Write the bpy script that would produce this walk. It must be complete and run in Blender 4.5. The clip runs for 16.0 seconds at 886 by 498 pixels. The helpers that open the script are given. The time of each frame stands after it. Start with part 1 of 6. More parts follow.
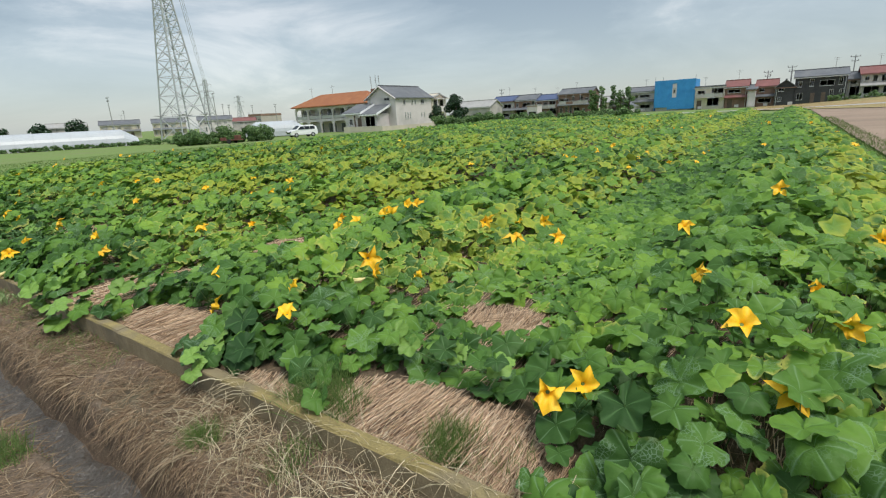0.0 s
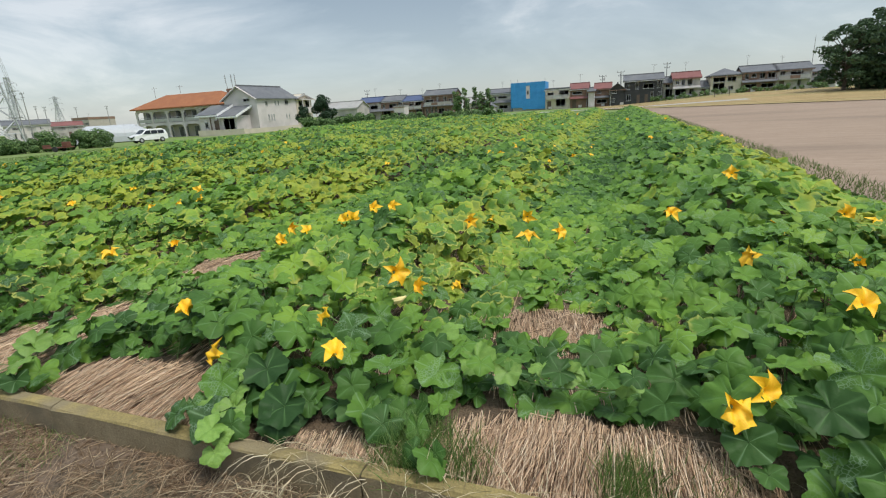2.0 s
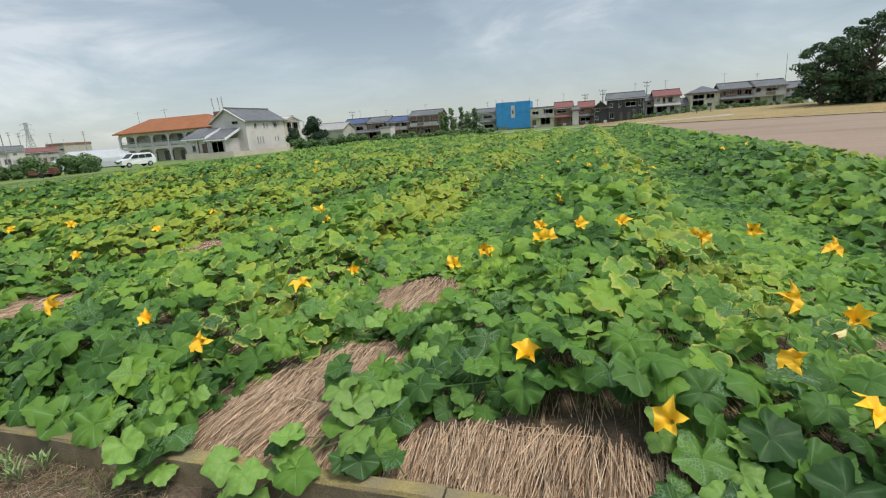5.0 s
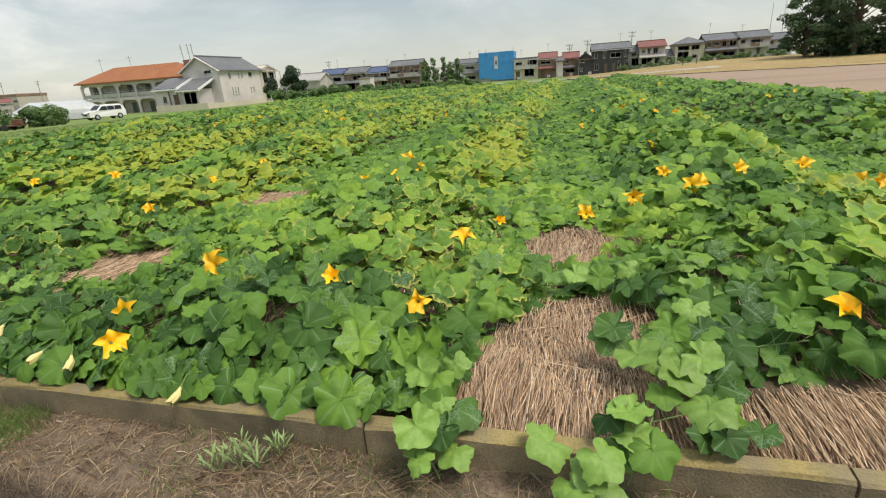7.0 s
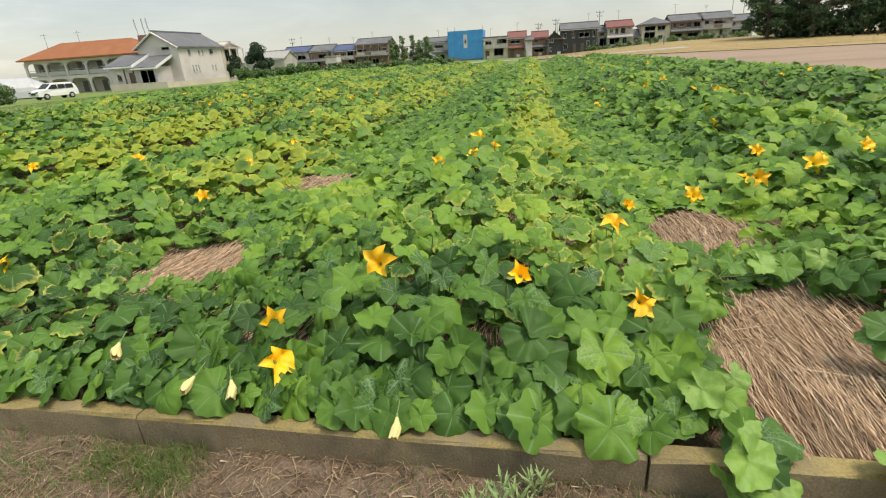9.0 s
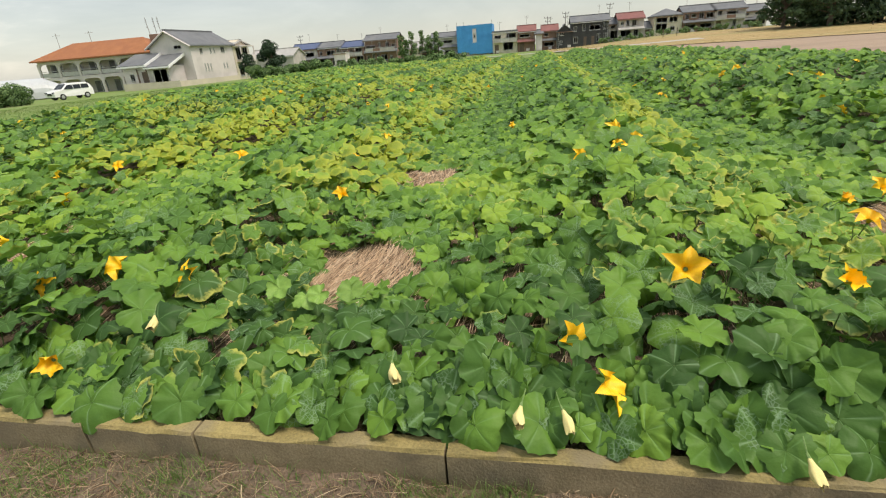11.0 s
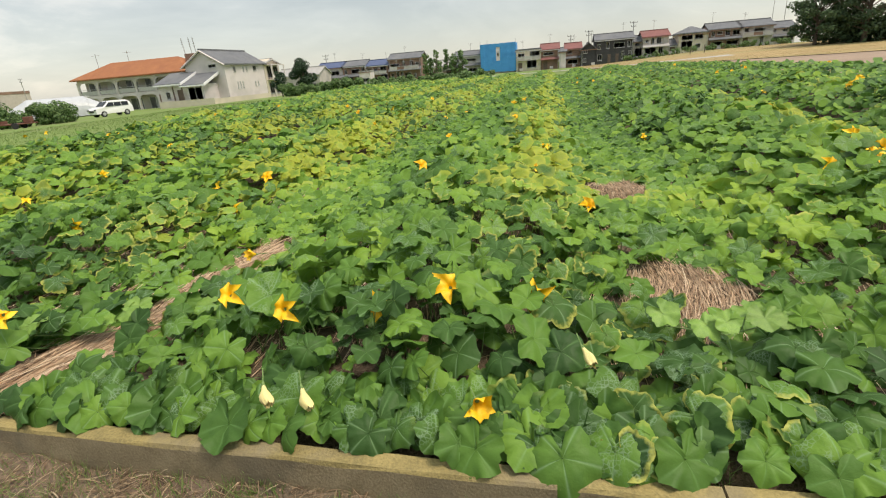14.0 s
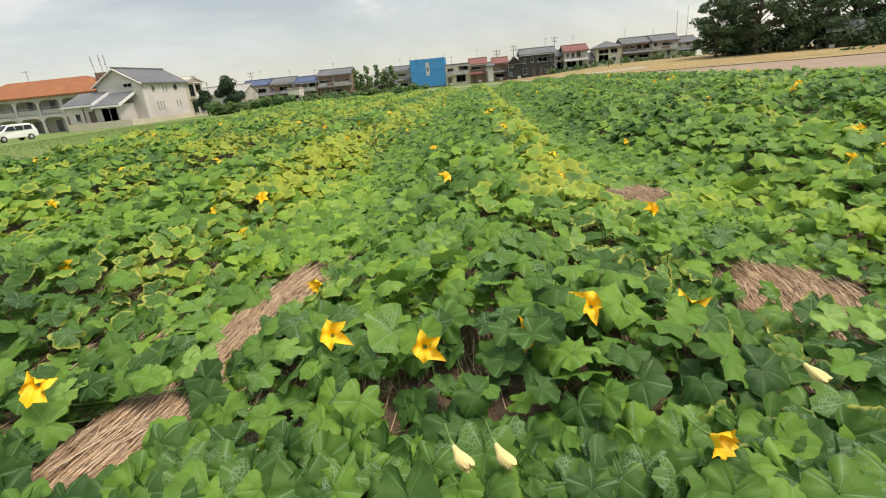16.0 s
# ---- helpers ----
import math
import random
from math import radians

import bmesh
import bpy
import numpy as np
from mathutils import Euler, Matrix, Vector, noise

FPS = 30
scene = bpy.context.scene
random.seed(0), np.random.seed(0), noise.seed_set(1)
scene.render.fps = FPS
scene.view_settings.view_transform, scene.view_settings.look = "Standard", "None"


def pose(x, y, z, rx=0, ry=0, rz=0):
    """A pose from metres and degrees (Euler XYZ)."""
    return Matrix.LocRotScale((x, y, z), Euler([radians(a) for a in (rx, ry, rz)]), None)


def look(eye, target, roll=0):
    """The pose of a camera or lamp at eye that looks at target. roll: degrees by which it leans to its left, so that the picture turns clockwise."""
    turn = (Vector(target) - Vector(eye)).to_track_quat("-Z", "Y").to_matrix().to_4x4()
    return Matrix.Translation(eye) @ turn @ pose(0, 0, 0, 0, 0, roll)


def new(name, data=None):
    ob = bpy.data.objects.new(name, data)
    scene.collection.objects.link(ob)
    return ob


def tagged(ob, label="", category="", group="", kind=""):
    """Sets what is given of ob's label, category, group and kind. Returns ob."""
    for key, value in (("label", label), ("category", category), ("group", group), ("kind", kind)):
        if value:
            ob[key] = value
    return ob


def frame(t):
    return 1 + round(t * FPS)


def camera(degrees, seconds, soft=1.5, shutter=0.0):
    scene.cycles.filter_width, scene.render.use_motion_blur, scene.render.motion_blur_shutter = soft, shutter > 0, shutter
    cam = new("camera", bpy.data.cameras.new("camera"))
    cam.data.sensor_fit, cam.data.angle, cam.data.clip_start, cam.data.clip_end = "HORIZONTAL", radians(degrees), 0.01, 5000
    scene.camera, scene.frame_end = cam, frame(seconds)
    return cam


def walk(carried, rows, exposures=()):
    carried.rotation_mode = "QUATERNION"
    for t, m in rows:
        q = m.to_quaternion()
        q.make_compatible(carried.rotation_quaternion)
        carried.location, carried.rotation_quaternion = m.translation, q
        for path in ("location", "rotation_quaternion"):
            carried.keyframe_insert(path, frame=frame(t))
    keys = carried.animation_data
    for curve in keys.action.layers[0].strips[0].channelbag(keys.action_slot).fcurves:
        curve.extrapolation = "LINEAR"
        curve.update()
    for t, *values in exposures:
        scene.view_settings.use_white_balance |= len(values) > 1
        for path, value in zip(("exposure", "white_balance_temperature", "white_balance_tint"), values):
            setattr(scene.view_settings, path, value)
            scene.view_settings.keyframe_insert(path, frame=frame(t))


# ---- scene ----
cam = camera(85.1, 16.0, 1.2)
PATH = [
    (0, (3.427, -1.375, 1.692), (2.312, 0.197, 1.159), -3.0),
    (0.5, (3.138, -1.328, 1.694), (2.085, 0.297, 1.194), -0.5),
    (1, (2.834, -1.35, 1.682), (1.92, 0.357, 1.18), -0.0),
    (1.5, (2.512, -1.458, 1.686), (1.796, 0.326, 1.135), -1.9),
    (2, (2.167, -1.469, 1.653), (1.512, 0.338, 1.097), -3.4),
    (2.5, (1.76, -1.468, 1.671), (1.159, 0.361, 1.129), -4.3),
    (3, (1.398, -1.516, 1.67), (0.867, 0.339, 1.144), -4.7),
    (3.5, (1.037, -1.534, 1.657), (0.525, 0.335, 1.161), -4.7),
    (4, (0.614, -1.47, 1.658), (0.08, 0.399, 1.188), -4.6),
    (4.5, (0.214, -1.508, 1.644), (-0.35, 0.353, 1.18), -4.4),
    (5, (-0.178, -1.555, 1.647), (-0.76, 0.296, 1.163), -4.2),
    (5.2, (-0.362, -1.546, 1.638), (-0.939, 0.302, 1.133), -4.0),
    (7.3, (-1.931, -1.572, 1.579), (-2.386, 0.253, 0.9), -4.1),
    (7.5, (-2.052, -1.577, 1.585), (-2.48, 0.252, 0.899), -4.1),
    (8, (-2.369, -1.623, 1.604), (-2.75, 0.213, 0.908), -4.0),
    (8.5, (-2.691, -1.524, 1.575), (-3.044, 0.311, 0.861), -3.8),
    (9, (-3.009, -1.428, 1.576), (-3.366, 0.394, 0.833), -3.7),
    (9.2, (-3.142, -1.433, 1.566), (-3.502, 0.382, 0.808), -3.5),
    (11.3, (-4.58, -1.331, 1.569), (-4.961, 0.481, 0.813), -4.6),
    (11.5, (-4.708, -1.348, 1.556), (-5.1, 0.464, 0.805), -4.1),
    (12, (-5.061, -1.333, 1.548), (-5.595, 0.456, 0.83), -5.3),
    (12.5, (-5.436, -1.328, 1.551), (-6.046, 0.431, 0.82), -3.5),
    (13, (-5.752, -1.418, 1.553), (-6.306, 0.351, 0.804), -4.8),
    (13.5, (-6.027, -1.406, 1.544), (-6.553, 0.385, 0.827), -5.4),
    (14, (-6.355, -1.32, 1.563), (-6.794, 0.505, 0.874), -4.7),
    (14.5, (-6.623, -1.294, 1.543), (-6.842, 0.573, 0.86), -4.0),
    (15, (-6.877, -1.346, 1.569), (-7.032, 0.523, 0.874), -4.1),
    (15.5, (-7.129, -1.266, 1.554), (-7.301, 0.608, 0.879), -5.0),
    (16, (-7.352, -1.166, 1.567), (-7.536, 0.714, 0.909), -5.6),
]
EXPO = [(0, -0.24, 6600, 9), (3.0, -0.24, 6600, 10), (5.2, -0.27, 6600, 10), (7.3, -0.06, 7350, 12), (10, 0.0, 7450, 12), (16, 0.04, 7550, 13)]
walk(cam, [(t, look(eye, target, roll)) for t, eye, target, roll in PATH], EXPO)

# world: overcast sky, brighter overhead, with soft cloud banks
SUN_EL, SUN_AZ = 62, 105
world = bpy.data.worlds.new("overcast_sky")
scene.world = world
world.use_nodes = True


def link_world(nt):
    n, l = nt.nodes, nt.links
    n.clear()
    out = n.new("ShaderNodeOutputWorld")
    bg = n.new("ShaderNodeBackground")
    sky = n.new("ShaderNodeTexSky")
    sky.sky_type, sky.sun_disc = "NISHITA", False
    sky.sun_elevation, sky.sun_rotation = radians(SUN_EL), radians(SUN_AZ)
    skyk = n.new("ShaderNodeVectorMath"); skyk.operation = "SCALE"; skyk.inputs["Scale"].default_value = 0.06
    l.new(sky.outputs[0], skyk.inputs[0])
    tc = n.new("ShaderNodeTexCoord")
    sep = n.new("ShaderNodeSeparateXYZ"); l.new(tc.outputs["Generated"], sep.inputs[0])
    mp = n.new("ShaderNodeMapping"); mp.inputs["Scale"].default_value = (1.5, 1.5, 4.6); mp.inputs["Location"].default_value = (3.1, 0.4, 0.7)
    l.new(tc.outputs["Generated"], mp.inputs[0])
    big = n.new("ShaderNodeTexNoise"); big.inputs["Scale"].default_value = 1.9; big.inputs["Detail"].default_value = 9; big.inputs["Roughness"].default_value = 0.58; big.inputs["Distortion"].default_value = 0.5
    l.new(mp.outputs[0], big.inputs["Vector"])
    ramp = n.new("ShaderNodeValToRGB")
    e = ramp.color_ramp.elements
    e[0].position, e[0].color = 0.42, (0.25, 0.30, 0.33, 1)
    e[1].position, e[1].color = 0.71, (0.66, 0.67, 0.665, 1)
    mid = e.new(0.57); mid.color = (0.37, 0.42, 0.445, 1)
    # two brighter cloud masses low over the field
    val = big.outputs[0]
    for az_, el_, near_, gain in ((-3, 11, 0.955, 0.085), (-49, 11, 0.965, 0.07), (-26, 12, 0.97, -0.05)):
        a_, b_ = radians(az_), radians(el_)
        dt = n.new("ShaderNodeVectorMath"); dt.operation = "DOT_PRODUCT"
        l.new(tc.outputs["Generated"], dt.inputs[0]); dt.inputs[1].default_value = (math.sin(a_) * math.cos(b_), math.cos(a_) * math.cos(b_), math.sin(b_))
        mr = n.new("ShaderNodeMapRange"); mr.interpolation_type = "SMOOTHSTEP"
        mr.inputs[1].default_value, mr.inputs[2].default_value, mr.inputs[4].default_value = near_, 1.0, gain
        l.new(dt.outputs["Value"], mr.inputs[0])
        ad = n.new("ShaderNodeMath"); ad.operation = "ADD"
        l.new(val, ad.inputs[0]); l.new(mr.outputs[0], ad.inputs[1])
        val = ad.outputs[0]
    l.new(val, ramp.inputs[0])
    # pale haze at the horizon
    hz = n.new("ShaderNodeMapRange"); hz.inputs[1].default_value, hz.inputs[2].default_value, hz.inputs[3].default_value, hz.inputs[4].default_value = 0.0, 0.22, 0.55, 0.0
    l.new(sep.outputs[2], hz.inputs[0])
    mix = n.new("ShaderNodeMix"); mix.data_type = "RGBA"
    l.new(hz.outputs[0], mix.inputs[0]); l.new(ramp.outputs[0], mix.inputs[6]); mix.inputs[7].default_value = (0.50, 0.54, 0.555, 1)
    # overcast skies are about three times brighter overhead than near the horizon
    up = n.new("ShaderNodeMapRange"); up.interpolation_type = "SMOOTHSTEP"
    up.inputs[1].default_value, up.inputs[2].default_value, up.inputs[3].default_value, up.inputs[4].default_value = 0.35, 0.9, 1.0, ZENITH
    l.new(sep.outputs[2], up.inputs[0])
    mul = n.new("ShaderNodeVectorMath"); mul.operation = "SCALE"
    l.new(mix.outputs[2], mul.inputs[0]); l.new(up.outputs[0], mul.inputs["Scale"])
    add = n.new("ShaderNodeVectorMath"); add.operation = "ADD"
    l.new(mul.outputs[0], add.inputs[0]); l.new(skyk.outputs[0], add.inputs[1])
    l.new(add.outputs[0], bg.inputs[0]); bg.inputs[1].default_value = SKY_POWER
    l.new(bg.outputs[0], out.inputs[0])


ZENITH, SKY_POWER = 2.7, 1.0
link_world(world.node_tree)
sun = new("sun", bpy.data.lights.new("sun", "SUN"))
sun.data.energy, sun.data.angle, sun.data.color = 2.9, radians(18), (1, 0.96, 0.9)
el, az = radians(SUN_EL), radians(SUN_AZ)
sun.matrix_world = look((30 * math.cos(el) * math.sin(az), 30 * math.cos(el) * math.cos(az), 30 * math.sin(el)), (0, 0, 0))


# ---- materials ----
def setp(p, **kw):
    for k, v in kw.items():
        p.inputs[k.replace("_", " ")].default_value = v


def mat(name, a, b, rough=0.85, scale=6.0, fine=60.0, bump=0.3, dist=0.01, stain=None, stain_scale=1.2, stain_amt=0.4, metal=0.0, vary=0.0, coords="Object", stretch=(1, 1, 1)):
    """Two-scale noise between colours a and b, a third stain colour, bump; vary: brightness change from object to object."""
    m = bpy.data.materials.new(name)
    m.use_nodes = True
    nt = m.node_tree
    n, l = nt.nodes, nt.links
    p = n["Principled BSDF"]
    setp(p, Roughness=rough, Metallic=metal)
    tc = n.new("ShaderNodeTexCoord")
    mp = n.new("ShaderNodeMapping"); mp.inputs["Scale"].default_value = stretch
    l.new(tc.outputs[coords], mp.inputs[0])
    n1 = n.new("ShaderNodeTexNoise"); n1.inputs["Scale"].default_value = scale; n1.inputs["Detail"].default_value = 6
    n2 = n.new("ShaderNodeTexNoise"); n2.inputs["Scale"].default_value = fine; n2.inputs["Detail"].default_value = 4
    l.new(mp.outputs[0], n1.inputs["Vector"]); l.new(mp.outputs[0], n2.inputs["Vector"])
    s = n.new("ShaderNodeMath"); s.operation = "ADD"; l.new(n1.outputs[0], s.inputs[0]); l.new(n2.outputs[0], s.inputs[1])
    r = n.new("ShaderNodeMapRange"); r.inputs[1].default_value, r.inputs[2].default_value = 0.72, 1.28; l.new(s.outputs[0], r.inputs[0])
    mx = n.new("ShaderNodeMix"); mx.data_type = "RGBA"; l.new(r.outputs[0], mx.inputs[0]); mx.inputs[6].default_value = (*a, 1); mx.inputs[7].default_value = (*b, 1)
    col = mx.outputs[2]
    if stain:
        n3 = n.new("ShaderNodeTexNoise"); n3.inputs["Scale"].default_value = stain_scale; n3.inputs["Detail"].default_value = 5
        l.new(mp.outputs[0], n3.inputs["Vector"])
        r3 = n.new("ShaderNodeMapRange"); r3.inputs[1].default_value, r3.inputs[2].default_value, r3.inputs[4].default_value = 0.48, 0.66, stain_amt; l.new(n3.outputs[0], r3.inputs[0])
        m3 = n.new("ShaderNodeMix"); m3.data_type = "RGBA"; l.new(r3.outputs[0], m3.inputs[0]); l.new(col, m3.inputs[6]); m3.inputs[7].default_value = (*stain, 1)
        col = m3.outputs[2]
    if vary:
        oi = n.new("ShaderNodeObjectInfo")
        rv = n.new("ShaderNodeMapRange"); rv.inputs[3].default_value, rv.inputs[4].default_value = 1 - vary, 1 + vary; l.new(oi.outputs["Random"], rv.inputs[0])
        hv = n.new("ShaderNodeHueSaturation"); l.new(rv.outputs[0], hv.inputs["Value"]); l.new(col, hv.inputs["Color"])
        col = hv.outputs[0]
    l.new(col, p.inputs["Base Color"])
    if bump:
        bp = n.new("ShaderNodeBump"); bp.inputs["Strength"].default_value = bump; bp.inputs["Distance"].default_value = dist
        l.new(s.outputs[0], bp.inputs["Height"]); l.new(bp.outputs[0], p.inputs["Normal"])
    return m


def island_mat(name, cols, rough=0.8, trans=0.0, per_object=False):
    """Colour chosen stalk by stalk (or leaf by leaf) along a ramp, with fine grain."""
    m = bpy.data.materials.new(name)
    m.use_nodes = True
    n, l = m.node_tree.nodes, m.node_tree.links
    p = n["Principled BSDF"]; setp(p, Roughness=rough)
    if per_object:
        src = n.new("ShaderNodeObjectInfo").outputs["Random"]
    else:
        src = n.new("ShaderNodeNewGeometry").outputs["Random Per Island"]
    ramp = n.new("ShaderNodeValToRGB")
    e = ramp.color_ramp.elements
    while len(e) < len(cols):
        e.new(0.5)
    for i, c in enumerate(cols):
        e[i].position, e[i].color = i / (len(cols) - 1), (*c, 1)
    l.new(src, ramp.inputs[0])
    nz = n.new("ShaderNodeTexNoise"); nz.inputs["Scale"].default_value = 40; nz.inputs["Detail"].default_value = 3
    tc = n.new("ShaderNodeTexCoord"); l.new(tc.outputs["Object"], nz.inputs["Vector"])
    r = n.new("ShaderNodeMapRange"); r.inputs[3].default_value, r.inputs[4].default_value = 0.7, 1.3; l.new(nz.outputs[0], r.inputs[0])
    hv = n.new("ShaderNodeHueSaturation"); l.new(r.outputs[0], hv.inputs["Value"]); l.new(ramp.outputs[0], hv.inputs["Color"])
    l.new(hv.outputs[0], p.inputs["Base Color"])
    if trans:
        t = n.new("ShaderNodeBsdfTranslucent"); l.new(hv.outputs[0], t.inputs[0])
        ms = n.new("ShaderNodeMixShader"); ms.inputs[0].default_value = trans
        l.new(p.outputs[0], ms.inputs[1]); l.new(t.outputs[0], ms.inputs[2])
        l.new(ms.outputs[0], n["Material Output"].inputs[0])
    return m


def leaf_mat(name, per_object):
    """Squash leaf: green by leaf and by distance from the kerb, pale veins, silver mottling and yellowed margins on
    some.
    """
    m = bpy.data.materials.new(name)
    m.use_nodes = True
    n, l = m.node_tree.nodes, m.node_tree.links
    p = n["Principled BSDF"]; setp(p, Roughness=0.52)
    p.inputs["Specular IOR Level"].default_value = 0.22
    src = n.new("ShaderNodeObjectInfo").outputs["Random"] if per_object else n.new("ShaderNodeNewGeometry").outputs["Random Per Island"]

    def math_node(op, a, b=None, clamp=False):
        q = n.new("ShaderNodeMath"); q.operation = op; q.use_clamp = clamp
        for i, v in enumerate((a, b)):
            if v is None:
                continue
            if isinstance(v, (int, float)):
                q.inputs[i].default_value = v
            else:
                l.new(v, q.inputs[i])
        return q.outputs[0]

    def span(v, lo, hi, to=1.0):
        q = n.new("ShaderNodeMapRange"); q.interpolation_type = "SMOOTHSTEP"
        l.new(v, q.inputs[0]); q.inputs[1].default_value, q.inputs[2].default_value, q.inputs[4].default_value = lo, hi, to
        return q.outputs[0]

    def blend(f, a, c):
        q = n.new("ShaderNodeMix"); q.data_type = "RGBA"; l.new(f, q.inputs[0]); l.new(a, q.inputs[6]); q.inputs[7].default_value = (*c, 1)
        return q.outputs[2]

    second = math_node("FRACT", math_node("MULTIPLY", src, 17.31))
    third = math_node("FRACT", math_node("MULTIPLY", src, 53.77))
    ramp = n.new("ShaderNodeValToRGB")
    e = ramp.color_ramp.elements
    for _ in range(3):
        e.new(0.5)
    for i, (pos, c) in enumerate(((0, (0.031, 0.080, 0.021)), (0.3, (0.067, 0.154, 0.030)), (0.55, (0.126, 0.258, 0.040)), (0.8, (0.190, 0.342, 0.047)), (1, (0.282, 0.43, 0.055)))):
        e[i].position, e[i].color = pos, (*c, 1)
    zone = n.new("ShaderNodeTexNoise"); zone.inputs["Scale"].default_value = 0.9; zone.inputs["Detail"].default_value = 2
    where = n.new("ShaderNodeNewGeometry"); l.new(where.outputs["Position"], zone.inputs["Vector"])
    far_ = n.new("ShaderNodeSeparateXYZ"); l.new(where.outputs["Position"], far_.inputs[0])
    # tone by distance stands in for brightness: dark at the kerb, lightest mid-field
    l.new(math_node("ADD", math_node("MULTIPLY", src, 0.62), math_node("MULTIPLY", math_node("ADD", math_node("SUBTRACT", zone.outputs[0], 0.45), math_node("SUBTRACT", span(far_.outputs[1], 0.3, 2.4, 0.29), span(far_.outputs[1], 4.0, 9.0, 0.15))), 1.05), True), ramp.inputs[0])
    at = n.new("ShaderNodeAttribute"); at.attribute_name = "leaf_co"
    sp = n.new("ShaderNodeSeparateXYZ"); l.new(at.outputs["Vector"], sp.inputs[0])
    rim = sp.outputs[2]
    ang = math_node("ARCTAN2", sp.outputs[0], sp.outputs[1])
    vein = math_node("POWER", math_node("ABSOLUTE", math_node("COSINE", math_node("MULTIPLY", ang, 2.5))), 60)
    geo = n.new("ShaderNodeNewGeometry")
    nz = n.new("ShaderNodeTexNoise"); nz.inputs["Scale"].default_value = 55; nz.inputs["Detail"].default_value = 4; l.new(geo.outputs["Position"], nz.inputs["Vector"])
    patch = n.new("ShaderNodeTexNoise"); patch.inputs["Scale"].default_value = 0.42; patch.inputs["Detail"].default_value = 3; l.new(geo.outputs["Position"], patch.inputs["Vector"])
    col = ramp.outputs[0]
    # dull blotches
    n2 = n.new("ShaderNodeTexNoise"); n2.inputs["Scale"].default_value = 14; n2.inputs["Detail"].default_value = 3; l.new(geo.outputs["Position"], n2.inputs["Vector"])
    col = blend(span(n2.outputs[0], 0.5, 0.75, 0.35), col, (0.04, 0.105, 0.025))
    col = blend(math_node("MULTIPLY", math_node("MULTIPLY", vein, math_node("SUBTRACT", 1.0, math_node("MULTIPLY", rim, 0.75))), 0.5), col, (0.20, 0.38, 0.13))
    # pale silvery veins on half of the leaves
    col = blend(math_node("MULTIPLY", math_node("MULTIPLY", math_node("POWER", vein, 3.0), span(second, 0.45, 0.6)), 0.3), col, (0.30, 0.44, 0.27))
    # silver mottling beside the veins on a fifth of the leaves
    vo = n.new("ShaderNodeTexVoronoi"); vo.feature = "DISTANCE_TO_EDGE"; vo.inputs["Scale"].default_value = 62; l.new(geo.outputs["Position"], vo.inputs["Vector"])
    net = math_node("SUBTRACT", 1.0, span(vo.outputs["Distance"], 0.03, 0.13))
    sil = math_node("MULTIPLY", math_node("MULTIPLY", math_node("MULTIPLY", span(second, 0.74, 0.80), net), span(n2.outputs[0], 0.42, 0.6)), 0.34)
    col = blend(sil, col, (0.34, 0.48, 0.34))
    # yellowing margins, more of them in worn patches of the field
    px = n.new("ShaderNodeSeparateXYZ"); l.new(geo.outputs["Position"], px.inputs[0])
    wave = math_node("ADD", math_node("MULTIPLY", math_node("COSINE", math_node("MULTIPLY", math_node("ADD", px.outputs[0], 2.85), 1.7453)), 0.5), 0.5)
    crest = math_node("MULTIPLY", math_node("SUBTRACT", math_node("MULTIPLY", math_node("POWER", wave, 4.0), 0.85), 0.16), span(px.outputs[1], 0.5, 2.2))
    third = math_node("ADD", math_node("ADD", math_node("ADD", math_node("SUBTRACT", third, 0.36), span(px.outputs[1], 0.3, 1.0, 0.25)), crest), span(px.outputs[1], 1.0, 6.0, 0.17))
    yl = math_node("ADD", third, math_node("MULTIPLY", math_node("SUBTRACT", patch.outputs[0], 0.47), 2.1))
    edge = span(math_node("ADD", math_node("ADD", rim, math_node("MULTIPLY", n2.outputs[0], 0.45)), math_node("MULTIPLY", nz.outputs[0], 0.4)), *((1.18, 1.44) if per_object else (0.75, 1.5)))
    col = blend(math_node("MULTIPLY", math_node("MULTIPLY", span(yl, *((0.82, 1.0) if per_object else (0.95, 1.22))), edge), 0.85), col, (0.56, 0.56, 0.13) if per_object else (0.44, 0.49, 0.07))
    col = blend(math_node("MULTIPLY", span(yl, 1.32, 1.6), 0.5), col, (0.42, 0.44, 0.05))
    l.new(col, p.inputs["Base Color"])
    bp = n.new("ShaderNodeBump"); bp.inputs["Strength"].default_value = 0.6; bp.inputs["Distance"].default_value = 0.008
    hgt = math_node("SUBTRACT", math_node("ADD", math_node("MULTIPLY", nz.outputs[0], 0.5), n2.outputs[0]), math_node("MULTIPLY", vein, 0.3)); l.new(hgt, bp.inputs["Height"]); l.new(bp.outputs[0], p.inputs["Normal"])
    t = n.new("ShaderNodeBsdfTranslucent"); l.new(col, t.inputs[0])
    ms = n.new("ShaderNodeMixShader"); ms.inputs[0].default_value = 0.26
    l.new(p.outputs[0], ms.inputs[1]); l.new(t.outputs[0], ms.inputs[2]); l.new(ms.outputs[0], n["Material Output"].inputs[0])
    return m


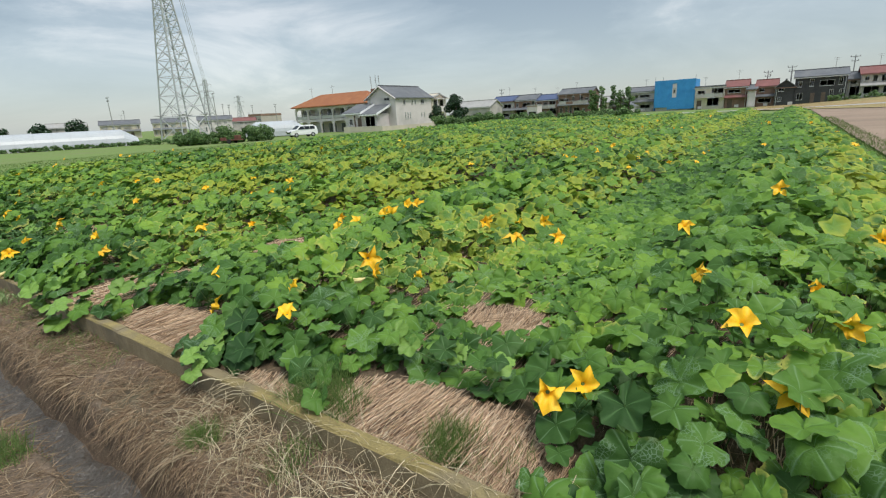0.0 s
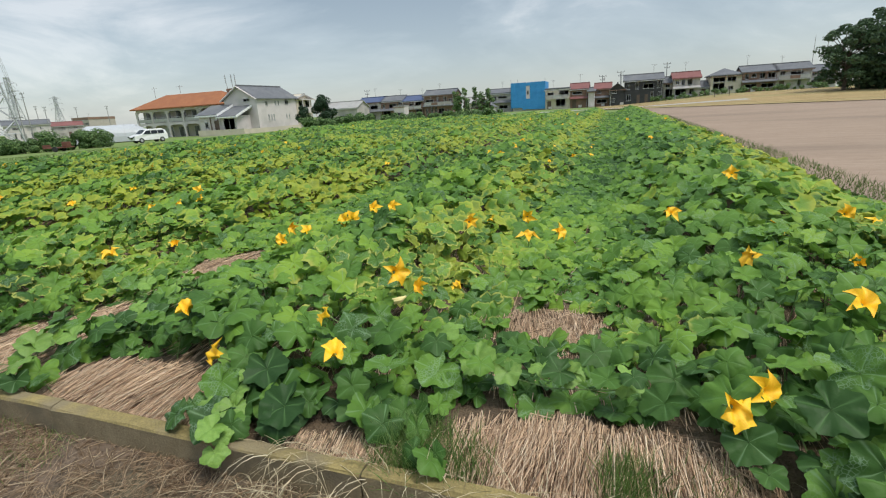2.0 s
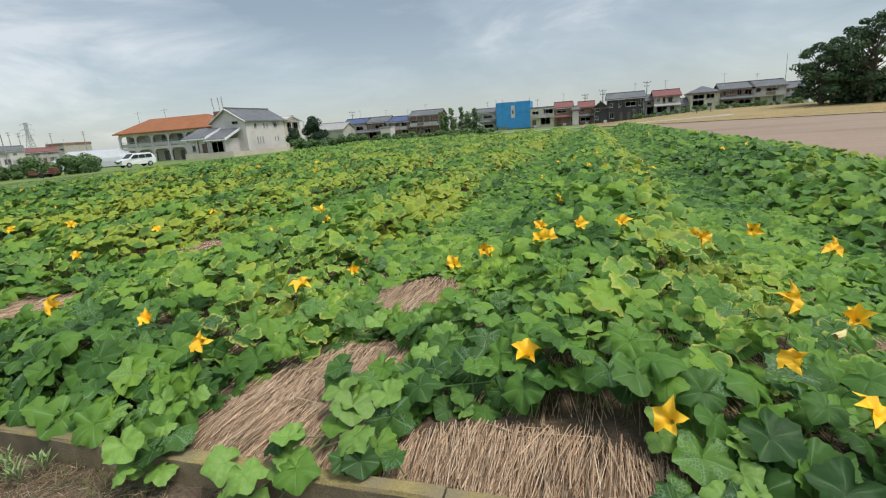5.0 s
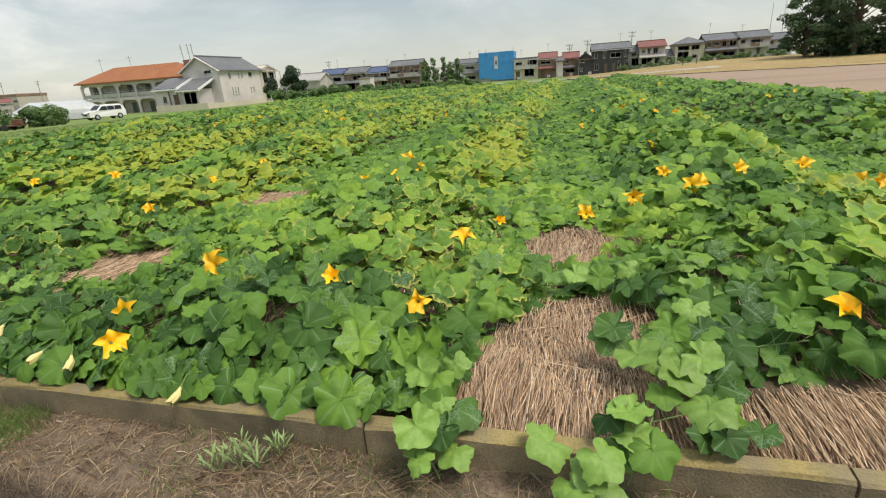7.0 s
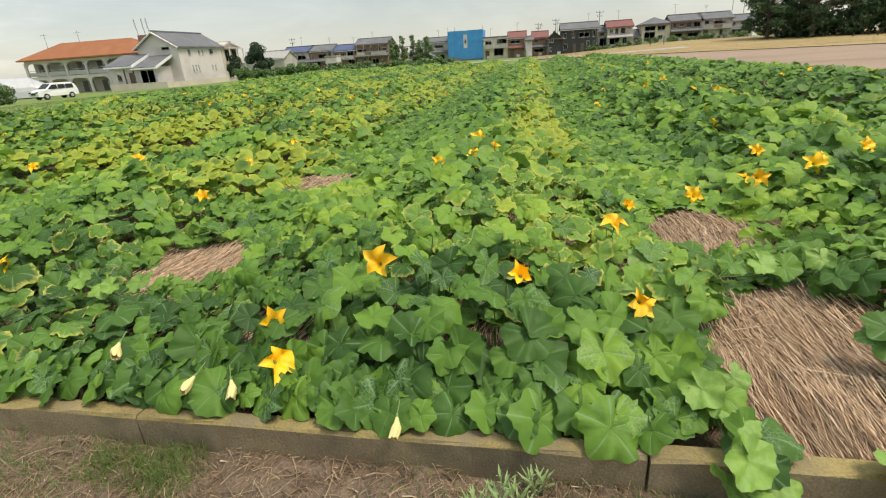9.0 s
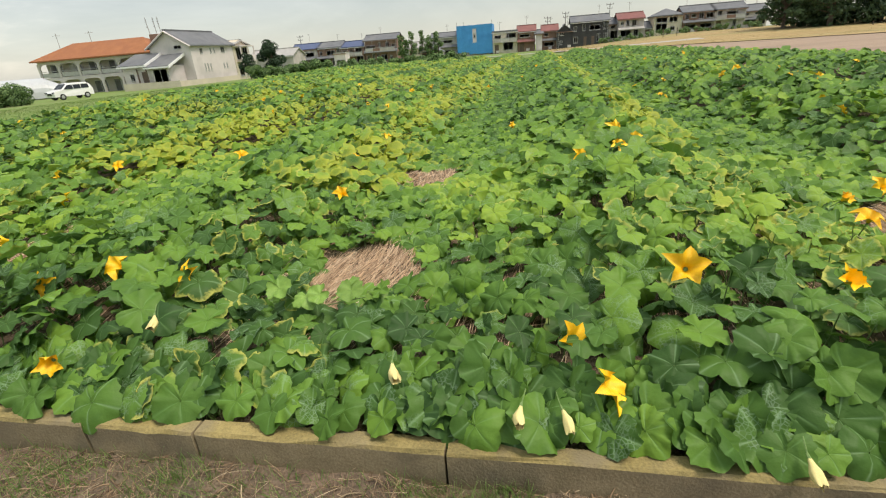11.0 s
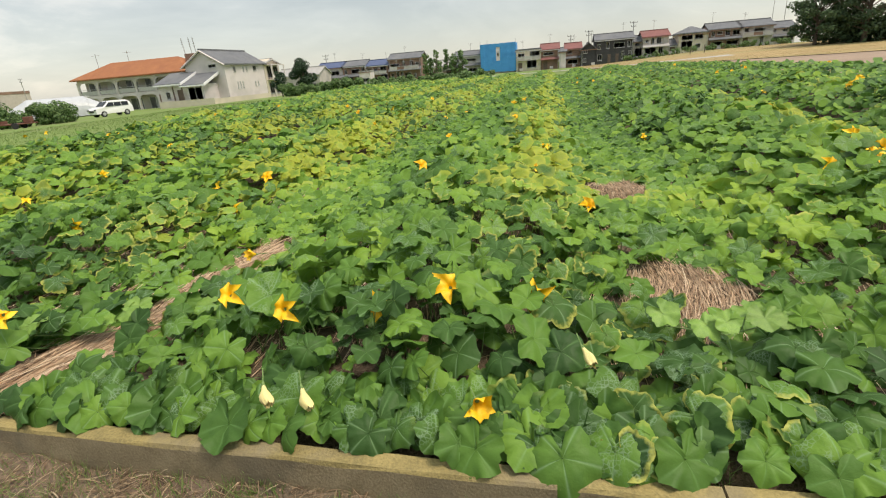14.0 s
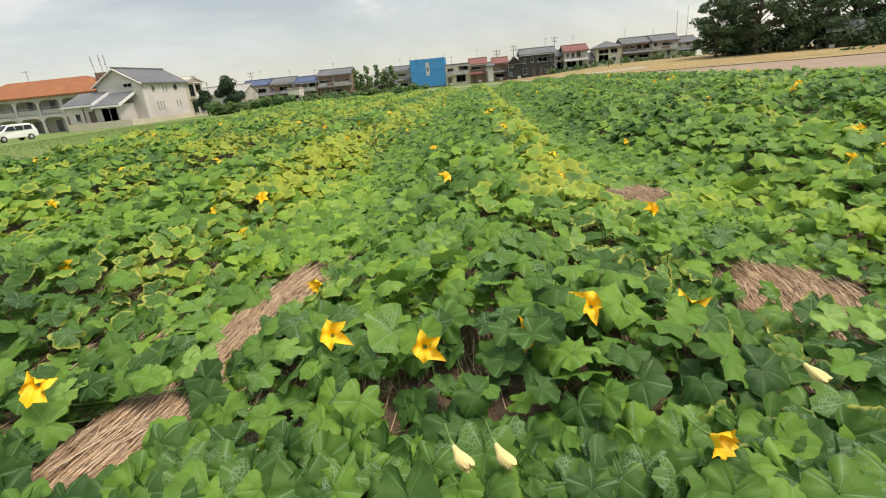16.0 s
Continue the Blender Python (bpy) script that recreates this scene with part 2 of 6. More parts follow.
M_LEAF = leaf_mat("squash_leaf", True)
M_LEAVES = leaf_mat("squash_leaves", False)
M_STEM = mat("green_stem", (0.10, 0.20, 0.05), (0.20, 0.30, 0.09), 0.6, 10, 80)
M_PETAL = mat("yellow_petal", (0.88, 0.45, 0.008), (0.92, 0.60, 0.02), 0.55, 20, 120, 0.3, 0.002, vary=0.12)
M_WILT = mat("wilted_petal", (0.72, 0.60, 0.22), (0.80, 0.68, 0.32), 0.7, 20, 120, 0.3, 0.002)
M_STRAW = island_mat("straw", ((0.13, 0.078, 0.048), (0.58, 0.39, 0.245), (0.79, 0.58, 0.39), (0.35, 0.22, 0.135), (0.84, 0.675, 0.49)), 0.75)
M_PALE = island_mat("bleached_grass", ((0.36, 0.28, 0.16), (0.62, 0.52, 0.33), (0.76, 0.67, 0.46)), 0.8)
M_DRY = island_mat("dry_grass", ((0.085, 0.052, 0.03), (0.29, 0.19, 0.11), (0.44, 0.315, 0.19), (0.17, 0.105, 0.062), (0.58, 0.46, 0.30)), 0.8)
M_GREENBLADE = island_mat("green_blades", ((0.11, 0.21, 0.045), (0.18, 0.30, 0.07), (0.26, 0.36, 0.11)), 0.6, 0.25)
M_PALEBLADE = island_mat("pasture_blades", ((0.085, 0.17, 0.03), (0.13, 0.22, 0.04), (0.19, 0.26, 0.06)), 0.7, 0.2)
M_GOLDBLADE = island_mat("ripe_grass_blades", ((0.33, 0.235, 0.10), (0.40, 0.295, 0.13), (0.30, 0.26, 0.10)), 0.8, 0.2)
M_BED = mat("straw_litter", (0.07, 0.048, 0.028), (0.18, 0.125, 0.075), 0.95, 14, 90, 0.9, 0.02, (0.09, 0.065, 0.045), 2.0, 0.5)
M_EARTH = mat("verge_earth", (0.10, 0.072, 0.05), (0.25, 0.18, 0.125), 0.95, 12, 80, 0.9, 0.02, (0.10, 0.11, 0.05), 1.6, 0.4)
M_MUD = mat("wet_mud", (0.07, 0.062, 0.054), (0.135, 0.12, 0.105), 0.3, 9, 40, 0.8, 0.03)
M_GRASS = mat("pasture", (0.125, 0.20, 0.04), (0.175, 0.25, 0.058), 0.95, 1.3, 18, 0.5, 0.03, (0.18, 0.20, 0.075), 0.16, 0.7)
M_SOIL = mat("dry_tilled_soil", (0.27, 0.19, 0.135), (0.36, 0.265, 0.195), 0.95, 1.4, 12, 0.7, 0.03, (0.20, 0.145, 0.105), 0.12, 0.6, stretch=(0.35, 1.6, 1))
M_DRYBANK = mat("ripe_grass_bank", (0.30, 0.205, 0.09), (0.43, 0.315, 0.145), 0.95, 0.25, 9, 0.6, 0.05, (0.25, 0.25, 0.095), 0.1, 0.7, stretch=(0.3, 1.2, 1))
M_ROAD = mat("pale_asphalt", (0.36, 0.35, 0.33), (0.45, 0.44, 0.41), 0.9, 1.0, 20, 0.2)
M_KERB = mat("old_concrete", (0.20, 0.155, 0.088), (0.33, 0.265, 0.16), 0.92, 9, 90, 0.7, 0.006, (0.12, 0.10, 0.07), 3.0, 0.6, vary=0.08)
M_LICHEN = mat("lichen_concrete", (0.20, 0.16, 0.065), (0.36, 0.28, 0.11), 0.95, 8, 90, 0.8, 0.006, (0.22, 0.18, 0.12), 3.5, 0.7, vary=0.1)
M_WHITE = mat("white_render", (0.62, 0.56, 0.55), (0.70, 0.64, 0.63), 0.85, 0.8, 20, 0.15, 0.01, (0.44, 0.42, 0.40), 0.35, 0.5)
M_CREAM = mat("cream_render", (0.58, 0.51, 0.40), (0.66, 0.59, 0.48), 0.85, 0.8, 20, 0.15, 0.01, (0.50, 0.45, 0.37), 0.35, 0.6)
M_GREYWALL = mat("grey_siding", (0.44, 0.40, 0.375), (0.55, 0.505, 0.475), 0.8, 0.8, 20, 0.15, 0.01, (0.30, 0.29, 0.28), 0.35, 0.6)
M_BROWNWALL = mat("brown_board", (0.21, 0.122, 0.09), (0.32, 0.20, 0.15), 0.8, 0.8, 20, 0.2, 0.01, (0.13, 0.09, 0.07), 0.4, 0.6)
M_BLACKWALL = mat("charred_board", (0.030, 0.030, 0.034), (0.060, 0.058, 0.060), 0.75, 0.8, 20, 0.2, 0.01)
M_BLUE = mat("blue_sheeting", (0.035, 0.26, 0.58), (0.05, 0.32, 0.68), 0.6, 0.5, 6, 0.3, 0.03, (0.02, 0.19, 0.50), 0.6, 0.5)
M_ORANGE = mat("terracotta_tile", (0.28, 0.10, 0.040), (0.38, 0.145, 0.056), 0.8, 0.9, 14, 0.3, 0.02, (0.28, 0.10, 0.045), 0.3, 0.6)
M_SLATE = mat("grey_tile", (0.105, 0.112, 0.125), (0.165, 0.172, 0.185), 0.85, 0.9, 14, 0.3, 0.02, (0.19, 0.19, 0.19), 0.3, 0.6)
M_LIGHTROOF = mat("pale_metal_roof", (0.32, 0.31, 0.30), (0.42, 0.41, 0.39), 0.8, 0.9, 10, 0.2, 0.02, (0.36, 0.33, 0.30), 0.3, 0.5)
M_BLUEROOF = mat("blue_tile", (0.06, 0.085, 0.17), (0.09, 0.12, 0.22), 0.8, 0.9, 14, 0.3, 0.02)
M_REDROOF = mat("red_metal_roof", (0.18, 0.07, 0.065), (0.25, 0.10, 0.09), 0.85, 0.9, 14, 0.2, 0.02, (0.20, 0.12, 0.11), 0.3, 0.5)
# dark panes whose base colour is raised for the sky they mirror
M_DARKWIN = mat("sky_tinted_pane", (0.085, 0.088, 0.092), (0.15, 0.15, 0.152), 0.08, 1, 10, 0)
M_CURTAIN = mat("drawn_curtain", (0.42, 0.41, 0.39), (0.58, 0.57, 0.54), 0.9, 3, 30, 0.1, stretch=(4, 4, 0.3))
M_DOOR = mat("brown_door", (0.10, 0.07, 0.055), (0.16, 0.11, 0.085), 0.7, 3, 30, 0.1)
M_FRAME = mat("window_metal", (0.45, 0.45, 0.45), (0.55, 0.55, 0.55), 0.5, 3, 40, 0)
# balcony shade put into the plaster colour; also a distant wall paled for haze
M_SHADE = mat("shade_haze_plaster", (0.42, 0.37, 0.33), (0.52, 0.47, 0.42), 0.9, 1, 10, 0.1)
M_STEEL = mat("galvanised_steel", (0.40, 0.41, 0.42), (0.50, 0.51, 0.52), 0.6, 2, 30, 0.1, metal=0.2)
M_POLE = mat("grey_pole", (0.26, 0.26, 0.255), (0.34, 0.335, 0.33), 0.85, 2, 30, 0.1)
M_FILM = mat("greenhouse_film", (0.44, 0.46, 0.48), (0.52, 0.54, 0.555), 0.4, 0.6, 6, 0.25, 0.04, (0.46, 0.49, 0.51), 0.3, 0.6)
M_CARWHITE = mat("white_car_paint", (0.80, 0.80, 0.80), (0.84, 0.84, 0.84), 0.25, 1, 10, 0)
M_TYRE = mat("tyre_rubber", (0.02, 0.02, 0.02), (0.035, 0.035, 0.035), 0.85, 6, 50, 0.2)
M_GLASS = mat("car_glass", (0.015, 0.018, 0.02), (0.025, 0.028, 0.03), 0.08, 1, 10, 0)
M_BARK = mat("bark", (0.07, 0.055, 0.04), (0.14, 0.11, 0.085), 0.95, 6, 40, 0.9, 0.03)
M_TREE = island_mat("dark_tree_leaves", ((0.030, 0.062, 0.028), (0.050, 0.100, 0.040), (0.080, 0.145, 0.055)), 0.7, 0.15)
M_BUSH = island_mat("bush_leaves", ((0.055, 0.115, 0.035), (0.11, 0.20, 0.06), (0.19, 0.29, 0.10)), 0.7, 0.2)
M_CONIFER = island_mat("trimmed_tree_leaves", ((0.012, 0.035, 0.015), (0.03, 0.075, 0.025)), 0.7, 0.15)
M_RED = mat("rusty_red_paint", (0.11, 0.045, 0.03), (0.19, 0.07, 0.045), 0.7, 3, 30, 0.2)


# ---- helpers for building ----
def lay(name, V, F, material, co=None, smooth=False):
    """One mesh from arrays of vertices (n,3) and faces (m,k)."""
    V, F = np.asarray(V, float), np.asarray(F, int)
    me = bpy.data.meshes.new(name)
    k = F.shape[1]
    me.vertices.add(len(V)); me.vertices.foreach_set("co", V.ravel())
    me.loops.add(F.size); me.loops.foreach_set("vertex_index", F.ravel())
    me.polygons.add(len(F)); me.polygons.foreach_set("loop_start", np.arange(len(F)) * k)
    if smooth:
        me.polygons.foreach_set("use_smooth", np.ones(len(F), bool))
    if co is not None:
        a = me.attributes.new("leaf_co", "FLOAT_VECTOR", "POINT"); a.data.foreach_set("vector", np.asarray(co, float).ravel())
    me.update(calc_edges=True); me.validate()
    me.materials.append(material)
    return me


def part(name, bm, material, parent=None, label=""):
    me = bpy.data.meshes.new(name)
    bm.normal_update(); bm.to_mesh(me); bm.free()
    me.materials.append(material)
    ob = new(name, me)
    ob.parent = parent
    return tagged(ob, label)


def put_part(name, me, parent, m=None):
    ob = new(name, me)
    ob.parent = parent
    if m is not None:
        ob.matrix_basis = m
    return ob


def box(bm, a, b, bevel=0.0):
    r = bmesh.ops.create_cube(bm, size=1)
    for v in r["verts"]:
        v.co = Vector([a[i] if v.co[i] < 0 else b[i] for i in range(3)])
    if bevel:
        ed = list({e for v in r["verts"] for e in v.link_edges})
        bmesh.ops.bevel(bm, geom=ed, offset=bevel, segments=1, affect="EDGES")
    return r["verts"]


def bar(bm, p, q, r, sides=5, r2=None):
    """A round bar from p to q."""
    p, q = Vector(p), Vector(q)
    d = q - p
    rot = d.to_track_quat("Z", "Y").to_matrix().to_4x4()
    bmesh.ops.create_cone(bm, cap_ends=True, segments=sides, radius1=r, radius2=r if r2 is None else r2, depth=d.length, matrix=Matrix.Translation((p + q) / 2) @ rot)


def tube(bm, pts, r, sides=4):
    """One connected round bar through the points."""
    pts = [Vector(p) for p in pts]
    rings = []
    for i, p in enumerate(pts):
        d = (pts[min(i + 1, len(pts) - 1)] - pts[max(i - 1, 0)]).normalized()
        a = d.orthogonal().normalized() if i == 0 else (a - d * a.dot(d)).normalized()
        b = d.cross(a)
        rings.append([bm.verts.new(p + (a * math.cos(2 * math.pi * k / sides) + b * math.sin(2 * math.pi * k / sides)) * r) for k in range(sides)])
    for u, v in zip(rings, rings[1:]):
        for k in range(sides):
            j = (k + 1) % sides
            bm.faces.new((u[k], u[j], v[j], v[k]))
    bm.faces.new(rings[0][::-1]); bm.faces.new(rings[-1])


def thing(name, m, label, category, group="", kind=""):
    e = new(name)
    e.matrix_basis = m
    return tagged(e, label, category, group, kind)


def sm(t):
    t = np.clip(t, 0, 1)
    return t * t * (3 - 2 * t)


def wob(x, y, s=1.0, o=0.0):
    """Cheap smooth noise, about -1 to 1, on arrays."""
    x, y = np.asarray(x) * s + o, np.asarray(y) * s - o * 1.7
    return (np.sin(x * 1.7 + 1.3 * np.sin(y * 1.1)) + np.sin(y * 2.3 + 1.7 * np.sin(x * 0.7 + 2)) + np.sin((x + y) * 3.1 + 4 + np.sin(x * 2.9))) / 3


def ditch_edge(x):
    """The field-side lip of the ditch: farther from the kerb at the start of the walk."""
    return -0.35 - 0.08 * sm((np.asarray(x) + 4.0) / 3.0)


def land(x, y):
    """Lie of the land: a little lower beyond the pasture, rising behind the bare lot."""
    x, y = np.asarray(x, float), np.asarray(y, float)
    return -0.5 * sm((-x - 32) / 35) * sm((y - 5) / 20) + 1.35 * sm((x + 2) / 32) * sm((y - 72) / 50)


def verge(x, y):
    """The ground near the kerb: strip, ditch and footway."""
    e = ditch_edge(x)
    w = 0.025 * wob(x, y, 5) + 0.012 * wob(x, y, 17, 3)
    z = np.where(y > e, 0.03 * sm((y + 0.45) / 0.5) - 0.01 + w, 0)
    fall = sm((e - y) / 0.09)
    z = np.where(y <= e, -0.40 * fall * (1 - sm((-0.74 + 0.04 * wob(x, 0, 2.5) - y) / 0.12)) + w * 0.8, z)
    return z


def ridge(x):
    """1 on the crest of a row of plants, 0 in the furrow between rows; rows lie 3.6 m apart."""
    return 0.5 + 0.5 * np.cos((np.asarray(x) + 3.6) * 2 * math.pi / 3.6)


def bed(x, y):
    """The straw-covered soil of the field behind the kerb."""
    return 0.12 + 0.11 * sm((y - 0.1) / 0.45) + 0.02 * wob(x, y, 2.1) + 0.012 * wob(x, y, 7, 2) - 0.06 * sm((y - 3) / 6) - 0.075 * (1 - ridge(x)) * sm((y - 0.1) / 0.6)


FIELD_R, FIELD_FAR = 5.45, 60.0


def field_left(y):
    return -18.2 - 0.20 * np.asarray(y)


def sheet(name, X, Y, Z, material):
    """A grid sheet on arrays X, Y, Z of one shape."""
    r, c = X.shape
    i = np.arange(r * c).reshape(r, c)
    F = np.stack((i[:-1, :-1], i[:-1, 1:], i[1:, 1:], i[1:, :-1]), -1).reshape(-1, 4)
    return lay(name, np.stack((X, Y, Z), -1).reshape(-1, 3), F, material, smooth=True)


# ---- large structure ----
xs = np.concatenate((np.array([-2500, -1200, -600, -300, -200]), np.linspace(-150, -14, 40), np.linspace(-13, 7, 260), np.linspace(8, 100, 30), np.array([150, 250, 400, 700, 1300, 2500])))
ys = np.concatenate((np.array([-2500, -900, -300, -100, -40, -15, -6]), np.linspace(-3, -1.2, 10), np.linspace(-1.1, 0.02, 46), np.linspace(0.1, 1, 4), np.linspace(2, 60, 18), np.linspace(63, 150, 24), np.array([180, 250, 400, 700, 1300, 2500])))
GX, GY = np.meshgrid(xs, ys)
GZ = np.where((GY < 0.05) & (GX > -30) & (GX < 8) & (GY > -3), verge(GX, GY) - 0.06, land(GX, GY) - 0.02)
near = (GY < 0.05) & (GY > -3.0) & ((GX <= -30) | (GX >= 8))
GZ[near] = -0.06
me = sheet("ground", GX, GY, GZ, M_GRASS)
ground = tagged(new("ground", me), "flat grassy farmland with a bare verge", "ground", kind="structure")
# earth of the verge and mud of the ditch, laid over the sheet
vx, vy = np.meshgrid(np.linspace(-13, 7, 300), np.concatenate((np.linspace(-6, -1.3, 12), np.linspace(-1.2, 0.01, 60))))
tagged(new("verge", sheet("verge", vx, vy, verge(vx, vy) + 0.006, M_EARTH)), "bare brown earth strip with dead grass", "ground", kind="structure")
dx, dy = np.meshgrid(np.linspace(-13, 7, 240), np.linspace(-0.84, -0.34, 20))
tagged(new("ditch_mud", sheet("ditch_mud", dx, dy, -0.36 + 0.04 * wob(dx, dy, 4) + 0.028 * wob(dx, dy, 11, 1) + 0.012 * wob(dx, dy, 27, 2), M_MUD)), "wet dark mud in the bottom of the ditch", "mud", kind="structure")
bx, by = np.meshgrid(np.linspace(0, 1, 160), np.concatenate((np.linspace(0.095, 6, 80), np.linspace(7, FIELD_FAR, 30))))
bx = field_left(by) + bx * (FIELD_R - field_left(by))
tagged(new("field_soil", sheet("field_soil", bx, by, bed(bx, by), M_BED)), "straw-mulched soil of the squash field", "soil", kind="structure")


def over(name, label, category, x0, x1, y0, y1, material, nx=30, ny=30, lift=0.02, skew=lambda x, y: (x, y)):
    u, v = np.meshgrid(np.linspace(x0, x1, nx), np.linspace(y0, y1, ny))
    u, v = skew(u, v)
    return tagged(new(name, sheet(name, u, v, land(u, v) + lift + 0.02 * wob(u, v, 0.9), material)), label, category, kind="structure")


over("bare_lot", "dry bare tilled soil lot beside the field", "soil", 5.75, 75, 3, 83, M_SOIL, 70, 90, 0.03, lambda x, y: (x, 3 + (y - 3) * (1.0 - 0.0108 * (x - 5.7))))
over("far_bank", "ripe yellow grass bank beyond the bare lot", "grass", -2, 80, 86, 124, M_DRYBANK, 50, 30, 0.10, lambda x, y: (x, y - 0.85 * (x + 2) * (124 - y) / 38))
over("lane", "narrow pale lane in front of the houses", "road", -45, 22, 84, 88, M_ROAD, 40, 4, 0.13, lambda x, y: (x, y + 0.10 * (x + 20)))

# ---- kerb ----
kerb = thing("kerb", pose(0, 0, 0), "weathered low concrete kerb along the field, lichen on top", "kerb", kind="structure")
rng = np.random.default_rng(5)


def kerb_block(x0, x1):
    bm = bmesh.new()
    n = 10
    prof = ((0.0, -0.14), (0.0, 0.168), (0.010, 0.18), (0.078, 0.18), (0.09, 0.165), (0.09, -0.14))
    rows = []
    for i in range(n + 1):
        x = x0 + (x1 - x0) * i / n
        rows.append([bm.verts.new((x, y + (rng.normal(0, 0.0022) if z > 0 else 0), z + (rng.normal(0, 0.0028) if z > 0 else 0))) for y, z in prof])
    for a, b in zip(rows, rows[1:]):
        for j in range(len(prof)):
            k = (j + 1) % len(prof)
            f = bm.faces.new((a[j], b[j], b[k], a[k]))
            f.material_index = 1 if j in (1, 2, 3) else 0
    bm.faces.new(rows[0]); bm.faces.new(rows[-1][::-1])
    bmesh.ops.recalc_face_normals(bm, faces=bm.faces)
    ob = part("kerb_block", bm, M_KERB, kerb)
    ob.data.materials.append(M_LICHEN)
    return ob


JOINTS = (-12.6, -10.5, -8.4, -6.33, -5.79, -4.72, -2.58, -0.75, 1.2, 3.2, 5.2, 6.8)
for xa, xb in zip(JOINTS, JOINTS[1:]):
    kb = kerb_block(xa + 0.005, xb - 0.005)
    kb.location = (0, rng.normal(0, 0.005), rng.normal(0, 0.005))
bm = bmesh.new()
box(bm, (-13, -0.50, -0.42), (-6.95, -0.355, 0.0), 0.012)
tagged(part("ditch_wall", bm, mat("mossy_concrete", (0.055, 0.048, 0.03), (0.125, 0.105, 0.065), 0.95, 7, 70, 0.8, 0.008, (0.07, 0.075, 0.03), 2.5, 0.6)), "old concrete lining of the ditch", "wall", kind="structure")


# ---- leaves ----
def leaf_shape(n, rings, seed, width=1.0):
    """A shallowly five-lobed squash leaf with a notch at the stalk, puffed between the veins and with a wavy,
    drooping or curled margin; 1 unit across. Returns vertices, triangles, local marks."""
    r = np.random.default_rng(seed)
    th = np.linspace(-math.pi, math.pi, n, endpoint=False) + math.pi / n
    lobe = r.uniform(0.05, 0.12)
    rad = 0.47 * (1 + lobe * np.cos(5 * th) + 0.05 * np.cos(th) + 0.03 * np.cos(15 * th + 1) + (0.04 * (np.arange(n) % 2 - 0.5) if n >= 30 else 0) + r.normal(0, 0.02, n))
    rad *= 1 - 0.75 * np.exp(-((math.pi - np.abs(th)) / 0.24) ** 2)
    droop, bend, roll, curl = r.uniform(0.0, 0.34), r.uniform(-0.5, 0.35), r.uniform(-0.25, 0.25), r.choice((0.0, 0.0, 0.05, 0.09))
    ruf, k, ph, ph2 = r.uniform(0.025, 0.06), r.integers(6, 9), r.uniform(0, 6), r.uniform(0, 6)
    V, C = [(0, 0, -0.02)], [(0, 0, 0)]
    for f in {1: (1.0,), 2: (0.6, 1.0), 3: (0.42, 0.78, 1.0)}.get(rings, (0.34, 0.63, 0.86, 1.0)):
        for t, q in zip(th, rad):
            x, y = math.sin(t) * q * f * width, math.cos(t) * q * f
            z = 0.11 * f * (1.6 - f) - droop * f ** 2.4 * 0.55 + bend * x * x + roll * x * y * 1.6 - 0.28 * max(y, 0) ** 2
            z += ruf * f ** 3 * (math.sin(k * t + ph) + 0.6 * math.sin((k + 4) * t + ph2)) - 0.035 * f * (0.5 + 0.5 * math.cos(5 * t)) ** 2
            z += curl * max(0.0, f - 0.7) / 0.3 * (1 + 0.5 * math.sin(2 * t + ph2))
            V.append((x, y, z)); C.append((x, y, f))
    F = [(0, 1 + (i + 1) % n, 1 + i) for i in range(n)]
    for k in range(rings - 1):
        a, b = 1 + k * n, 1 + (k + 1) * n
        for i in range(n):
            j = (i + 1) % n
            F += [(a + i, a + j, b + j), (a + i, b + j, b + i)]
    return np.array(V), np.array(F), np.array(C)


def frames_of(N, tip):
    """Rotation matrices whose z is N and whose y leans towards tip."""
    N = N / np.linalg.norm(N, axis=1, keepdims=True)
    Y = tip - N * (tip * N).sum(1, keepdims=True)
    Y /= np.linalg.norm(Y, axis=1, keepdims=True)
    X = np.cross(Y, N)
    return np.stack((X, Y, N), 2)


def scatter(shapes, P, R, S, pick):
    """Many copies of the shapes as arrays."""
    Vs, Fs, Cs, base = [], [], [], 0
    for k, (V, F, C) in enumerate(shapes):
        sel = pick == k
        if not sel.any():
            continue
        W = np.einsum("nij,vj->nvi", R[sel], V) * S[sel, None, None] + P[sel, None, :]
        m = sel.sum()
        Fs.append((F[None] + (np.arange(m) * len(V))[:, None, None] + base).reshape(-1, F.shape[1]))
        Vs.append(W.reshape(-1, 3)); Cs.append(np.tile(C, (m, 1)))
        base += m * len(V)
    return np.concatenate(Vs), np.concatenate(Fs), np.concatenate(Cs)


BARE = ((-1.72, 0.42, 0.56, 0.70), (-1.64, 1.00, 0.44, 0.40), (-1.70, 2.40, 0.42, 0.52), (-5.55, 1.66, 0.40, 0.50), (-5.58, 4.30, 0.36, 0.50),
        (-9.02, 0.52, 0.30, 0.44), (-8.86, 1.70, 0.27, 0.95), (1.85, 1.69, 0.40, 0.28), (2.10, 0.31, 0.80, 0.37), (-0.45, 0.26, 0.72, 0.31), (1.05, 0.15, 0.38, 0.16))


def covered(x, y):
    c = np.ones_like(x)
    for cx, cy, rx, ry in BARE:
        d = ((x - cx) / rx) ** 2 + ((y - cy) / ry) ** 2
        c = np.minimum(c, np.clip((d - 0.62) / 0.55, 0, 1))
    return c


